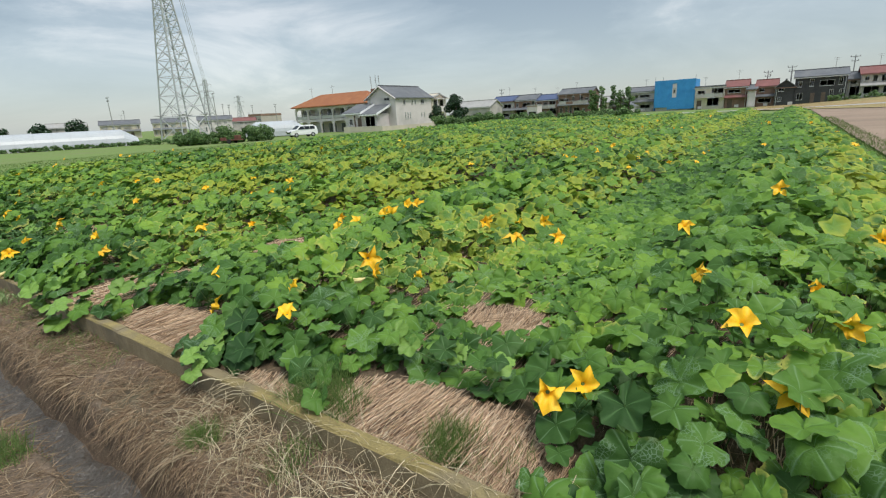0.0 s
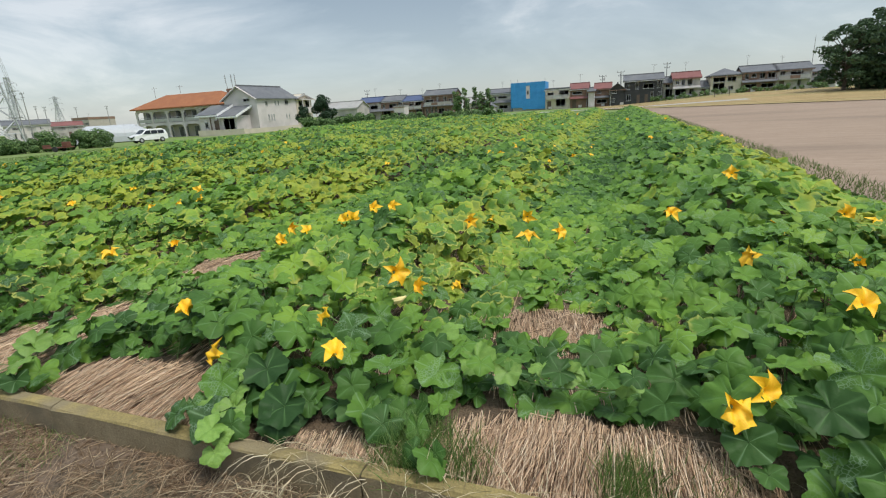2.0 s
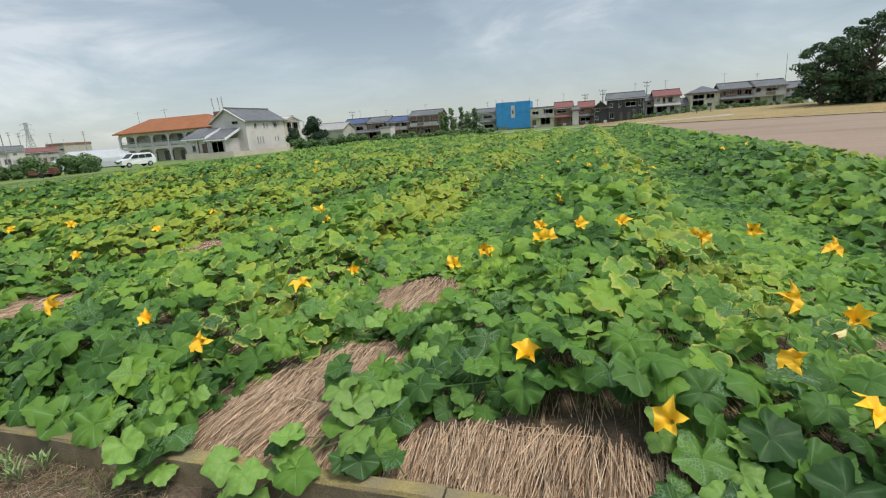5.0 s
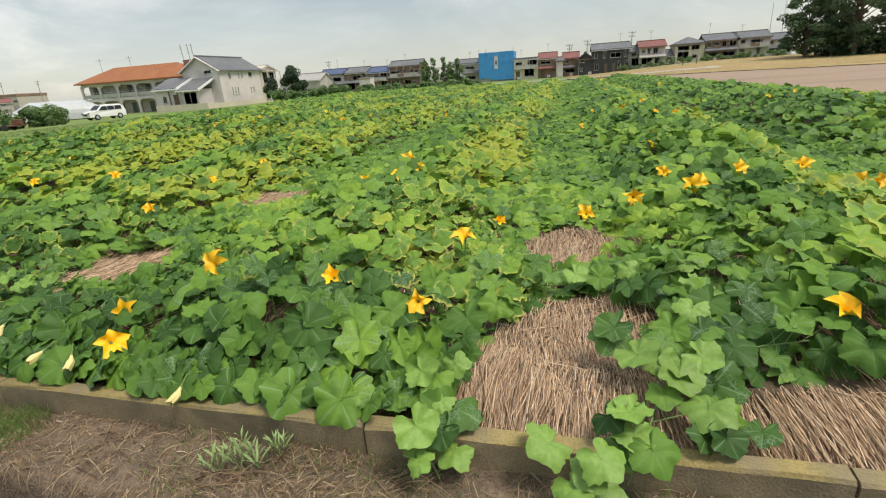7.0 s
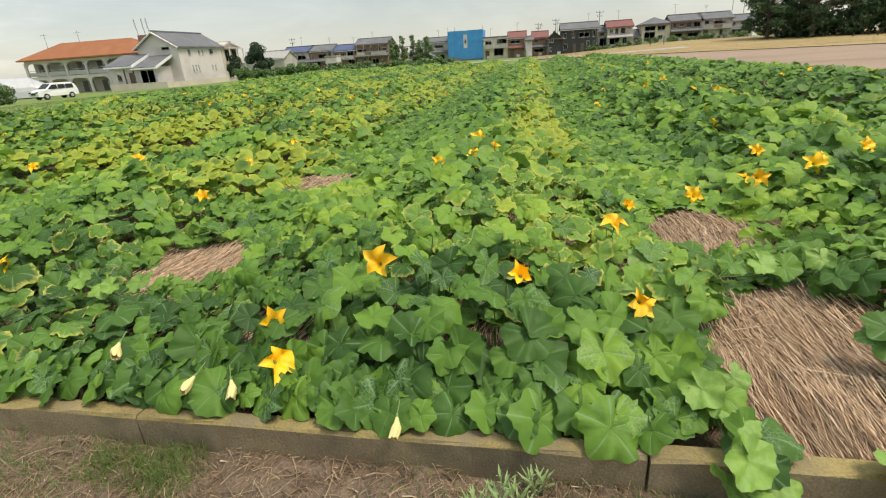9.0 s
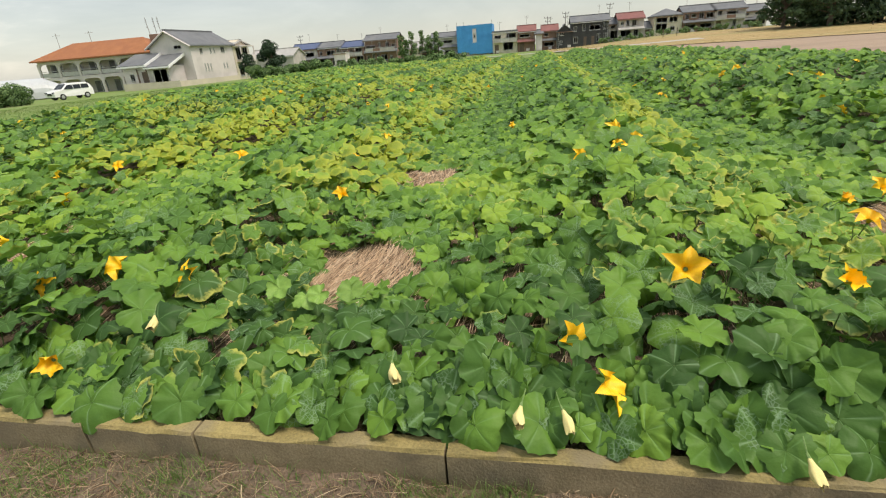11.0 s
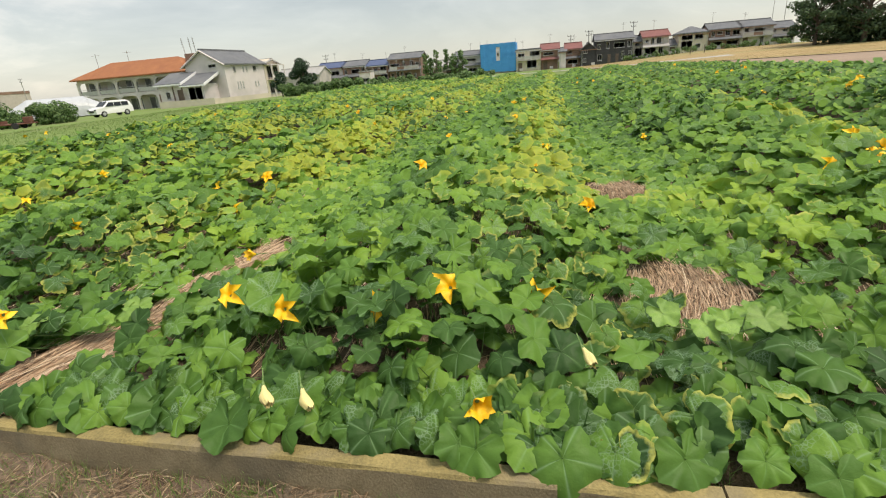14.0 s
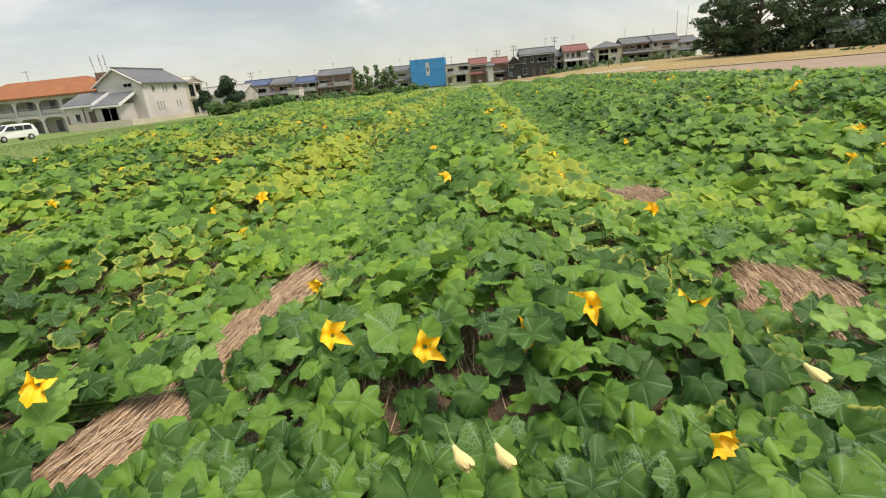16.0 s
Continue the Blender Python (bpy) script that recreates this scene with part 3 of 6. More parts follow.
def canopy(x, y):
    furrow = (1 - ridge(x)) ** 5 * 0.26 * sm((y - 2.2) / 3)
    return bed(x, y) - furrow + 0.11 + 0.23 * ridge(x) * sm((y + 0.05) / 0.9) + 0.07 * wob(x, y, 1.3, 5) + 0.065 * wob(x, y, 4.1, 9) + 0.15 * sm((y - 3) / 7) + 0.22 * (ridge(x) - 0.5) * sm((y - 1.5) / 4) + 0.16 * np.exp(-((x - 4.9) / 0.9) ** 2) * sm((y - 1) / 6)


def leaf_field(x0, x1, y0, y1, step, seed, size, sink=0.0, tilt=0.36):
    r = np.random.default_rng(seed)
    gx, gy = np.meshgrid(np.arange(x0, x1, step), np.arange(y0, y1, step))
    x = gx.ravel() + r.uniform(-0.42, 0.42, gx.size) * step
    y = gy.ravel() + r.uniform(-0.42, 0.42, gx.size) * step
    ok = (x > field_left(y) + 0.15 * wob(y, 0, 1)) & (x < FIELD_R - 0.1 + 0.12 * wob(0, y, 1.2)) & (y < FIELD_FAR) & (y > 0.06)
    ok &= r.uniform(0, 1, x.size) < covered(x, y)
    x, y = x[ok], y[ok]
    n = len(x)
    z = canopy(x, y) - sink - r.uniform(0, 1, n) ** 1.3 * 0.20
    low = sm((0.55 - y) / 0.5)
    z -= low * 0.03
    z = np.where(y < 0.4, np.maximum(z, 0.25), np.maximum(z, bed(x, y) + 0.03))
    N = np.stack((r.normal(0, tilt, n) - 0.25 * np.sin((x + 3.75) * 2 * math.pi / 3.6) * -0.6, np.maximum(r.normal(-0.30, tilt, n) - 0.6 * low, np.where(y < 0.4, -0.8, -9.0)), np.ones(n)), 1)
    a = r.uniform(0, 2 * math.pi, n)
    tip = np.stack((np.cos(a), np.sin(a) - 0.9 - low, -0.15 * np.ones(n)), 1)
    s = r.uniform(size[0], size[1], n) * (1 - 0.25 * (r.uniform(0, 1, n) < 0.25))
    return np.stack((x, y, z), 1), frames_of(N, tip), s, r


def leaf_face(count, seed):
    """The drooping leaves on the side of the rows that faces the kerb."""
    q = np.random.default_rng(seed)
    x, y, f = q.uniform(-10.8, 5.3, count), q.uniform(0.10, 0.40, count), q.uniform(0, 1, count)
    ok = (covered(x, y + 0.05) > 0.6) & ((x < -2.6) | (y > 0.2) | (x > 2.8))
    x, y, f = x[ok], y[ok], f[ok]
    n = len(x)
    z = 0.20 + (canopy(x, y) - 0.19) * np.minimum(f, 0.20 + np.maximum(y, 0) * 2.2) + 0.02
    N = np.stack((q.normal(0, 0.42, n), -0.75 + q.normal(0, 0.38, n), 0.85 + q.normal(0, 0.12, n)), 1)
    N[:, 1] = np.where(y < 0.28, np.maximum(N[:, 1], -0.75), N[:, 1])
    z = np.where(y < 0.28, np.maximum(z, 0.26), z)
    return np.stack((x, y, z), 1), frames_of(N, np.stack((q.normal(0, 0.7, n), -np.ones(n), -0.4 * np.ones(n)), 1)), q.uniform(0.14, 0.25, n)


NEAR = [leaf_shape(34, 4, 100 + k, w) for k, w in enumerate((1.05, 1.12, 1.0, 1.15, 1.08, 1.1, 0.95, 0.7, 1.0, 1.1, 1.05, 1.12))]
MID = [leaf_shape(15, 2, 200 + k, 1.1) for k in range(8)]
DISTANT = [leaf_shape(10, 1, 260 + k, 1.1) for k in range(6)]
FAR = [leaf_shape(8, 1, 300 + k, 1.1) for k in range(4)]
near_meshes = [lay("leaf", V, F, M_LEAF, C, True) for V, F, C in NEAR]

P, R, S, r = leaf_field(-11.0, 5.5, 0.10, 3.05, 0.128, 7, (0.135, 0.235), 0.0, 0.46)
S *= 1.08 - 0.1 * sm((P[:, 1] - 0.8) / 1.5)
Pw, Rw, Sw = leaf_face(500, 17)
Pl, Rl, Sl, rl = leaf_field(-11.0, 5.5, 0.12, 3.05, 0.172, 71, (0.13, 0.19), 0.14, 0.3)
Pl[:, 2] = np.maximum(Pl[:, 2], bed(Pl[:, 0], Pl[:, 1]) + 0.03)
P, R, S = np.concatenate((P, Pw, Pl)), np.concatenate((R, Rw, Rl)), np.concatenate((S, Sw, Sl))
plants = {}


def plant_at(x, y):
    key = (round((x + 10.35) / 1.2), 0 if y < 1.5 else 1)
    if key not in plants:
        px, py = -10.35 + key[0] * 1.2, 0.75 if key[1] == 0 else 2.2
        e = thing("squash_plant", pose(px, py, float(bed(px, py))), "sprawling green squash plant with yellow blossoms on straw mulch", "plant", "squash plants along the kerb")
        plants[key] = (e, [], [])
    return plants[key]


for p, q, s in zip(P, R, S):
    e, stalk_v, stalk_f = plant_at(p[0], p[1])
    m = Matrix(q.tolist()).to_4x4() @ Matrix.Scale(s, 4)
    m.translation = Vector(p) - e.location
    put_part("leaf", near_meshes[r.integers(len(near_meshes))], e, m)
    # leaf stalk down into the vine
    top = np.array(p) - np.array(e.location)
    foot = top + np.array((r.normal(0, 0.05), r.normal(0.05, 0.05), 0))
    foot[2] = min(float(bed(p[0], max(p[1], 0.15))) - e.location[2], top[2] - 0.03)
    b = len(stalk_v)
    for c, w in ((top, 0.0028), (foot, 0.0042)):
        for k in range(3):
            stalk_v.append(c + w * np.array((math.cos(k * 2.094), math.sin(k * 2.094), 0)))
    for k in range(3):
        j = (k + 1) % 3
        stalk_f.append((b + k, b + j, b + 3 + j, b + 3 + k))
for e, sv, sf in plants.values():
    if sv:
        tagged(put_part("stem", lay("stem", np.array(sv), np.array(sf), M_STEM), e), kind="stuff")


# vines that creep over the straw and hang over the kerb, with young bright leaves
M_YOUNG = mat("young_leaf", (0.115, 0.235, 0.036), (0.19, 0.315, 0.05), 0.55, 9, 60, 0.4, 0.003, vary=0.15)
young = [lay("leaf", V, F, M_YOUNG, C, True) for V, F, C in NEAR[:4]]


def creeper(points, n, size, bright):
    """A trailing shoot through the points with n leaves on short stalks."""
    e = thing("squash_shoot", pose(*points[0]), "trailing squash shoot with bright young leaves over the straw", "plant", "trailing squash shoots")
    rr = np.random.default_rng(int(abs(points[0][0]) * 100) + 3)
    o = Vector(points[0])
    bm = bmesh.new()
    pts = [Vector(q) - o for q in points]
    tube(bm, pts, 0.0035, 5)
    part("stem", bm, M_STEM, e)
    seg = len(pts) - 1
    for i in range(n):
        f = (i + 0.5) / n * seg
        k = min(int(f), seg - 1)
        c = pts[k].lerp(pts[k + 1], f - k)
        tip = c + Vector((rr.normal(0, 0.07), rr.normal(0, 0.05), rr.uniform(0.05, 0.11)))
        bm = bmesh.new()
        bar(bm, c, tip, 0.0025, 4)
        part("leaf_stalk", bm, M_STEM, e)
        q = frames_of(np.array([[rr.normal(0, 0.3), -0.45 + rr.normal(0, 0.25), 1]]), np.array([[rr.normal(0, 1), -1, 0]]))[0]
        m = Matrix(q.tolist()).to_4x4() @ Matrix.Scale(rr.uniform(*size), 4)
        m.translation = tip
        put_part("leaf", young[rr.integers(4)] if rr.uniform() < bright else near_meshes[rr.integers(7)], e, m)


creeper(((0.19, 0.80, 0.32), (0.27, 0.33, 0.25), (0.40, 0.06, 0.21), (0.48, -0.05, 0.10)), 13, (0.09, 0.16), 0.9)
creeper(((-0.95, 1.25, 0.37), (-1.15, 0.85, 0.31), (-1.30, 0.40, 0.28), (-1.42, 0.10, 0.21), (-1.5, -0.06, 0.10)), 15, (0.13, 0.21), 0.4)
creeper(((-1.30, 0.50, 0.30), (-1.45, 0.12, 0.22), (-1.62, -0.06, 0.12), (-1.66, -0.16, 0.04)), 10, (0.13, 0.21), 0.9)
creeper(((-2.30, 0.30, 0.26), (-2.31, 0.10, 0.22), (-2.30, -0.03, 0.14), (-2.22, -0.10, 0.05)), 10, (0.11, 0.18), 0.6)
creeper(((-1.05, 1.60, 0.30), (-1.50, 1.52, 0.22), (-1.90, 1.48, 0.22), (-2.30, 1.55, 0.26)), 18, (0.12, 0.19), 0.4)
creeper(((-0.65, 0.70, 0.34), (-1.05, 0.60, 0.31), (-1.50, 0.62, 0.29)), 11, (0.13, 0.21), 0.3)
creeper(((-8.15, 1.05, 0.30), (-8.6, 0.90, 0.24), (-9.1, 0.74, 0.23), (-9.6, 0.62, 0.26)), 20, (0.13, 0.20), 0.15)
creeper(((1.1, 0.98, 0.33), (1.45, 0.76, 0.31), (1.92, 0.68, 0.29), (2.3, 0.72, 0.31)), 15, (0.12, 0.2), 0.4)
creeper(((-5.2, 1.05, 0.31), (-5.55, 0.9, 0.29), (-5.9, 1.0, 0.29)), 9, (0.12, 0.18), 0.5)

# the rest of the field
P, R, S, r2 = leaf_field(-24, -11.0, 0.08, 3.05, 0.125, 8, (0.14, 0.24))
Pb, Rb, Sb, r2 = leaf_field(-26, 5.5, 3.05, 9, 0.118, 9, (0.14, 0.235), 0.0, 0.42)
Pc, Rc, Sc, r2 = leaf_field(-26, 5.5, 3.05, 9, 0.19, 29, (0.15, 0.22), 0.17, 0.3)
P, R, S = np.concatenate((P, Pb, Pc)), np.concatenate((R, Rb, Rc)), np.concatenate((S, Sb, Sc))
V, F, C = scatter(MID, P, R, S, r2.integers(0, len(MID), len(P)))
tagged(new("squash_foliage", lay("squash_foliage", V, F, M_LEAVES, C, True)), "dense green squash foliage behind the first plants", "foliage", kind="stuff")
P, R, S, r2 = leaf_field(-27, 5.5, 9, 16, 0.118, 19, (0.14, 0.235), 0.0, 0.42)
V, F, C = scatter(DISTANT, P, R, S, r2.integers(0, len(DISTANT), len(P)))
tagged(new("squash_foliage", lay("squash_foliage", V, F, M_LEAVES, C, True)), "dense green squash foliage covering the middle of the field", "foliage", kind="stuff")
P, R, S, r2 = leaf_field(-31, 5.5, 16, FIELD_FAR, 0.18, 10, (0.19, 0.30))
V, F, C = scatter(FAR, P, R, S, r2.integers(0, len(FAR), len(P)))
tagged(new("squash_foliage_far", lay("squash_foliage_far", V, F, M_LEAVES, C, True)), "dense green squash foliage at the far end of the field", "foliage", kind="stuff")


# ---- blossoms ----
def blossom_shape(seed, tips, open_, length):
    """A five-pointed trumpet along z, 1 unit long."""
    rr = np.random.default_rng(seed)
    V, F, n = [], [], 20
    droop, reach, side = rr.uniform(-0.25, 0.5, 5), rr.uniform(0.75, 1.12, 5), rr.normal(0, 0.12, 2)
    for k, (h, rad) in enumerate(((0.0, 0.07), (0.25, 0.13), (0.5, 0.24), (0.75, 0.30 + 0.18 * open_), (1.0, 0.30 + 0.42 * open_))):
        for i in range(n):
            t = 2 * math.pi * i / n
            star = 0.5 + 0.5 * math.cos(5 * t)
            f = max(0.0, (k - 1.5) / 2.5)
            q = rad * (1 - 0.36 * f * (1 - star) + tips * f * f * star ** 3 * 0.28) * (1 + rr.normal(0, 0.05) * f)
            z = h * length - 0.34 * f * f * open_ * star + 0.06 * f * math.sin(10 * t + seed) + rr.normal(0, 0.02) * f
            pk = int((t / (2 * math.pi) * 5 + 0.5) % 5)
            q *= 1 + (reach[pk] - 1) * f * star
            z -= droop[pk] * 0.42 * f * f * star
            V.append((q * math.cos(t) + side[0] * f * f, q * math.sin(t) + side[1] * f * f, z))
    for k in range(4):
        for i in range(n):
            j = (i + 1) % n
            F.append((k * n + i, k * n + j, (k + 1) * n + j, (k + 1) * n + i))
    return np.array(V), np.array(F)


B_OPEN = [lay("blossom", *blossom_shape(400 + k, 1.1, (0.9, 0.6, 1.0, 0.75, 0.45, 0.95, 0.8)[k], 0.6), M_PETAL, smooth=True) for k in range(7)]
B_WILT = [lay("wilted_blossom", *blossom_shape(420 + k, 0.5, -0.2, 0.95), M_WILT, smooth=True) for k in range(2)]
cb = bmesh.new()
bmesh.ops.create_cone(cb, cap_ends=True, segments=6, radius1=0.05, radius2=0.085, depth=0.25, matrix=Matrix.Translation((0, 0, -0.07)))
bar(cb, (0, 0, -0.15), (0.1, 0.05, -0.8), 0.03, 5)
calyx = bpy.data.meshes.new("stalk")
cb.to_mesh(calyx); cb.free(); calyx.materials.append(M_STEM)
FLOWERS = ((2.78, 0.65, 0.41), (1.08, 1.17, 0.54), (1.51, 2.54, 0.51), (3.09, 2.23, 0.52), (-2.29, 2.39, 0.35), (0.85, 0.49, 0.42), (-2.46, 1.80, 0.40), (3.35, 1.34, 0.55),
           (-0.49, 0.84, 0.39), (0.15, 0.42, 0.36), (0.69, 0.72, 0.52), (-3.06, 0.87, 0.46), (0.09, 2.92, 0.68), (0.81, 1.33, 0.58), (-3.75, 0.76, 0.57), (-4.25, 0.51, 0.35),
           (-4.14, 0.28, 0.29), (-2.51, 0.74, 0.40), (-6.64, 0.27, 0.30), (-7.64, 0.65, 0.47), (-6.42, 1.04, 0.39), (-7.75, 3.80, 0.56), (-6.07, 2.62, 0.40), (-6.88, 1.01, 0.43),
           (2.65, 0.55, 0.38), (1.23, 1.47, 0.44), (1.31, 3.68, 0.44), (1.69, 3.02, 0.44), (0.77, 3.41, 0.44), (-1.16, 2.96, 0.42), (3.58, 0.89, 0.47), (3.82, 1.75, 0.47),
           (3.70, 2.28, 0.47), (2.72, 3.75, 0.47), (3.46, 3.20, 0.47), (4.18, 3.87, 0.47), (0.78, 3.24, 0.47), (-10.55, 2.15, 0.42), (-9.36, 0.57, 0.42), (-8.37, 1.52, 0.42),
           (-8.11, 0.87, 0.42), (-7.23, 0.80, 0.42))
WILTED = ((-7.51, 0.19, 0.36), (-4.29, 0.17, 0.27), (-4.44, 0.14, 0.30), (-6.23, 0.49, 0.42), (-7.37, 0.24, 0.32), (-3.52, 0.07, 0.22), (-4.98, 0.33, 0.32), (1.00, 1.09, 0.52))
for k, (fx, fy, fz) in enumerate(FLOWERS + WILTED):
    e = plant_at(fx, fy)[0]
    wilt = k >= len(FLOWERS)
    q = frames_of(np.array([[rng.normal(0, 0.45), -0.75 + rng.normal(0, 0.35), (0.55 + rng.normal(0, 0.25)) * (-0.6 if wilt else 1)]]), np.array([[rng.normal(), rng.normal(), 1]]))[0]
    m = Matrix(q.tolist()).to_4x4() @ Matrix.Scale(rng.uniform(0.095, 0.125) * (0.8 if wilt else 1), 4)
    m.translation = Vector((fx, fy - 0.05, fz + 0.05)) - e.location
    ob = put_part("wilted_blossom" if wilt else "blossom", B_WILT[k % 2] if wilt else B_OPEN[k % 7], e, m)
    tagged(ob, "limp pale yellow wilted blossom" if wilt else "open bright yellow star-shaped blossom")
    put_part("stalk", calyx, ob)
fr = np.random.default_rng(77)
nf = 200
fx = fr.uniform(-22, 5.2, nf); fy = 3.1 + 34 * fr.uniform(0, 1, nf) ** 1.5
shapes = [(*blossom_shape(440 + k, 1.0, 0.9, 0.55), np.zeros((100, 3))) for k in range(3)]
Pf = np.stack((fx, fy, canopy(fx, fy) + fr.uniform(-0.08, 0.03, nf)), 1)
Nf = np.stack((fr.normal(0, 0.5, nf), fr.normal(-0.6, 0.4, nf), np.full(nf, 0.7)), 1)
V, F, C = scatter(shapes, Pf, frames_of(Nf, np.stack((fr.normal(0, 1, nf), fr.normal(0, 1, nf), np.ones(nf)), 1)), fr.uniform(0.09, 0.13, nf), fr.integers(0, 3, nf))
tagged(new("squash_blossoms", lay("squash_blossoms", V, F, M_PETAL, smooth=True)), "yellow squash blossoms scattered over the field", "blossoms", kind="stuff")


# ---- straw, dead grass and weeds ----
def blades(name, P, D, L, W, curl, seg, material, label, category, seed, top=0.35):
    """Thin folded blades or stalks from P along D, of length L and width W, that curl by `curl`."""
    rr = np.random.default_rng(seed)
    n = len(P)
    D = D / np.linalg.norm(D, axis=1, keepdims=True)
    side = np.cross(D, rr.normal(0, 1, (n, 3))); side /= np.linalg.norm(side, axis=1, keepdims=True)
    lift = np.cross(side, D)
    c, V = P.copy(), []
    d = D.copy()
    for k in range(seg + 1):
        w = W * (1 - (1 - top) * k / seg)
        V += [c - side * w[:, None], c + lift * w[:, None] * 0.9, c + side * w[:, None]]
        d = d + curl
        d /= np.linalg.norm(d, axis=1, keepdims=True)
        c = c + d * (L / seg)[:, None]
    V = np.stack(V, 1)
    F = []
    for k in range(seg):
        a = 3 * k
        for i in (0, 1, 2):
            j = (i + 1) % 3
            F.append((a + i, a + j, a + 3 + j, a + 3 + i))
    F = (np.array(F)[None] + (np.arange(n) * 3 * (seg + 1))[:, None, None]).reshape(-1, 4)
    return tagged(new(name, lay(name, V.reshape(-1, 3), F, material)), label, category, kind="stuff")


rr = np.random.default_rng(21)
n = 260000
x, y = rr.uniform(-10.5, 5.3, n), 0.06 + 4.9 * rr.uniform(0, 1, n) ** 1.5
c = covered(x, y)
ok = (rr.uniform(0, 1, n) > c * 0.9) & ((c < 0.5) | (y > 0.7))
x, y = x[ok], y[ok]
n = len(x)
z = bed(x, y) + rr.uniform(0.0, 0.03, n) + 0.012 * wob(x, y, 6.0, 1)
ang = -math.pi / 2 + 0.30 * wob(x, y, 0.9, 3) + 0.16 * wob(x, y, 5.0, 7) + rr.normal(0, 0.13, n) + np.where(rr.uniform(0, 1, n) < 0.06, rr.uniform(-1.5, 1.5, n), 0)
D = np.stack((np.cos(ang), np.sin(ang), -0.05 - 0.35 * sm((0.5 - y) / 0.4) + rr.normal(0, 0.05, n)), 1)
L = rr.uniform(0.10, 0.36, n)
L = np.minimum(L, np.maximum(0.06, (y - 0.0) / np.maximum(0.2, -np.sin(ang))))
blades("straw_mulch", np.stack((x, y, z), 1), D, L, rr.uniform(0.0013, 0.0031, n), np.array((0, 0, -0.01)), 1, M_STRAW, "loose brown straw stalks laid between the squash rows", "straw", 22, 0.9)

n = 40000
x = rr.uniform(-12, 6, n)
e = ditch_edge(x)
y = e + (0.02 - e) * rr.uniform(0, 1, n) ** 1.2
a = 3.4 * wob(x, y, 2.6, 8) + rr.normal(0, 0.9, n)
hang = (y < e + 0.10)
D = np.stack((np.cos(a), np.sin(a) - 0.35 * hang - 0.1, rr.uniform(-0.05, 0.75, n)), 1)
dens = rr.uniform(0, 1, n) < (0.62 + 0.45 * wob(x, y, 2.2, 4) + 0.3 * wob(x, y, 7.0, 2)) * (0.6 + 0.4 * sm((x + 4) / 2))
x, y, D, hang = x[dens], y[dens], D[dens], hang[dens]
n = len(x)
blades("dead_grass", np.stack((x, y, verge(x, y) + rr.uniform(0, 0.03, n)), 1), D, rr.uniform(0.05, 0.20, n) * (1 + 0.7 * sm((x + 2.5) / 2)), rr.uniform(0.0010, 0.0024, n) * np.where(rr.uniform(0, 1, n) < 0.12, 2.0, 1.0), np.stack((rr.normal(0, 0.12, n), rr.normal(-0.02, 0.12, n), -0.30 + rr.normal(0, 0.1, n)), 1), 4, M_DRY, "tangled dead grass on the strip before the kerb", "dead grass", 23)
n = 5200
x = rr.uniform(-3.0, 3.6, n)
x = x[rr.uniform(0, 1, n) < 0.25 + 0.6 * wob(x, 0 * x, 2.4, 5)]
n = len(x)
y = ditch_edge(x) + rr.normal(0.03, 0.05, n)
blades("ditch_fringe", np.stack((x, y, verge(x, y + 0.06) + 0.01), 1), np.stack((rr.normal(0, 0.9, n), rr.uniform(-1.1, 0.3, n), rr.uniform(-0.25, 0.6, n)), 1), rr.uniform(0.06, 0.30, n), rr.uniform(0.0012, 0.0028, n), np.stack((rr.normal(0, 0.12, n), rr.normal(-0.02, 0.1, n), np.full(n, -0.38)), 1), 4, M_DRY, "dead grass hanging over the lip of the ditch", "dead grass", 41)
n = 9000
x, y = rr.uniform(-3.0, 3.2, n), rr.uniform(-1.35, -0.76, n)
a = rr.uniform(0, 2 * math.pi, n)
thin = rr.uniform(0, 1, n) < 0.5 + 0.5 * wob(x, y, 3.0, 6)
x, y, a = x[thin], y[thin], a[thin]
n = len(x)
blades("trodden_grass", np.stack((x, y, verge(x, y) + 0.014), 1), np.stack((np.cos(a), np.sin(a), rr.uniform(0.02, 0.5, n)), 1), rr.uniform(0.05, 0.20, n), rr.uniform(0.0012, 0.003, n), np.stack((rr.normal(0, 0.15, n), rr.normal(0, 0.15, n), np.full(n, -0.13)), 1), 3, M_DRY, "flattened dead grass on the near edge of the ditch", "dead grass", 43)
n = 1000
x, y = rr.uniform(0.6, 3.3, n), rr.uniform(-0.34, 0.10, n)
a = rr.uniform(0, 2 * math.pi, n)
zz = np.where(y > 0, 0.15, verge(x, np.minimum(y, 0.0)))
blades("long_dead_grass", np.stack((x, y, zz), 1), np.stack((0.6 * np.cos(a), 0.6 * np.sin(a), rr.uniform(0.5, 1.2, n)), 1), rr.uniform(0.2, 0.5, n), rr.uniform(0.0014, 0.003, n), np.stack((rr.normal(0, 0.15, n), rr.normal(-0.05, 0.15, n), np.full(n, -0.42)), 1), 5, M_PALE, "long pale dead grass blades arching over the kerb", "dead grass", 25)
n = 14000
x, y = rr.uniform(-12, 6, n), rr.uniform(-1.9, -0.78, n)
a = rr.uniform(0, 2 * math.pi, n)
blades("dead_grass_footway", np.stack((x, y, verge(x, y) + 0.012), 1), np.stack((np.cos(a), np.sin(a), rr.uniform(0, 0.5, n)), 1), rr.uniform(0.05, 0.16, n), rr.uniform(0.001, 0.0022, n), np.array((0, 0, -0.14)), 3, M_DRY, "trodden dead grass on the near bank", "dead grass", 24)


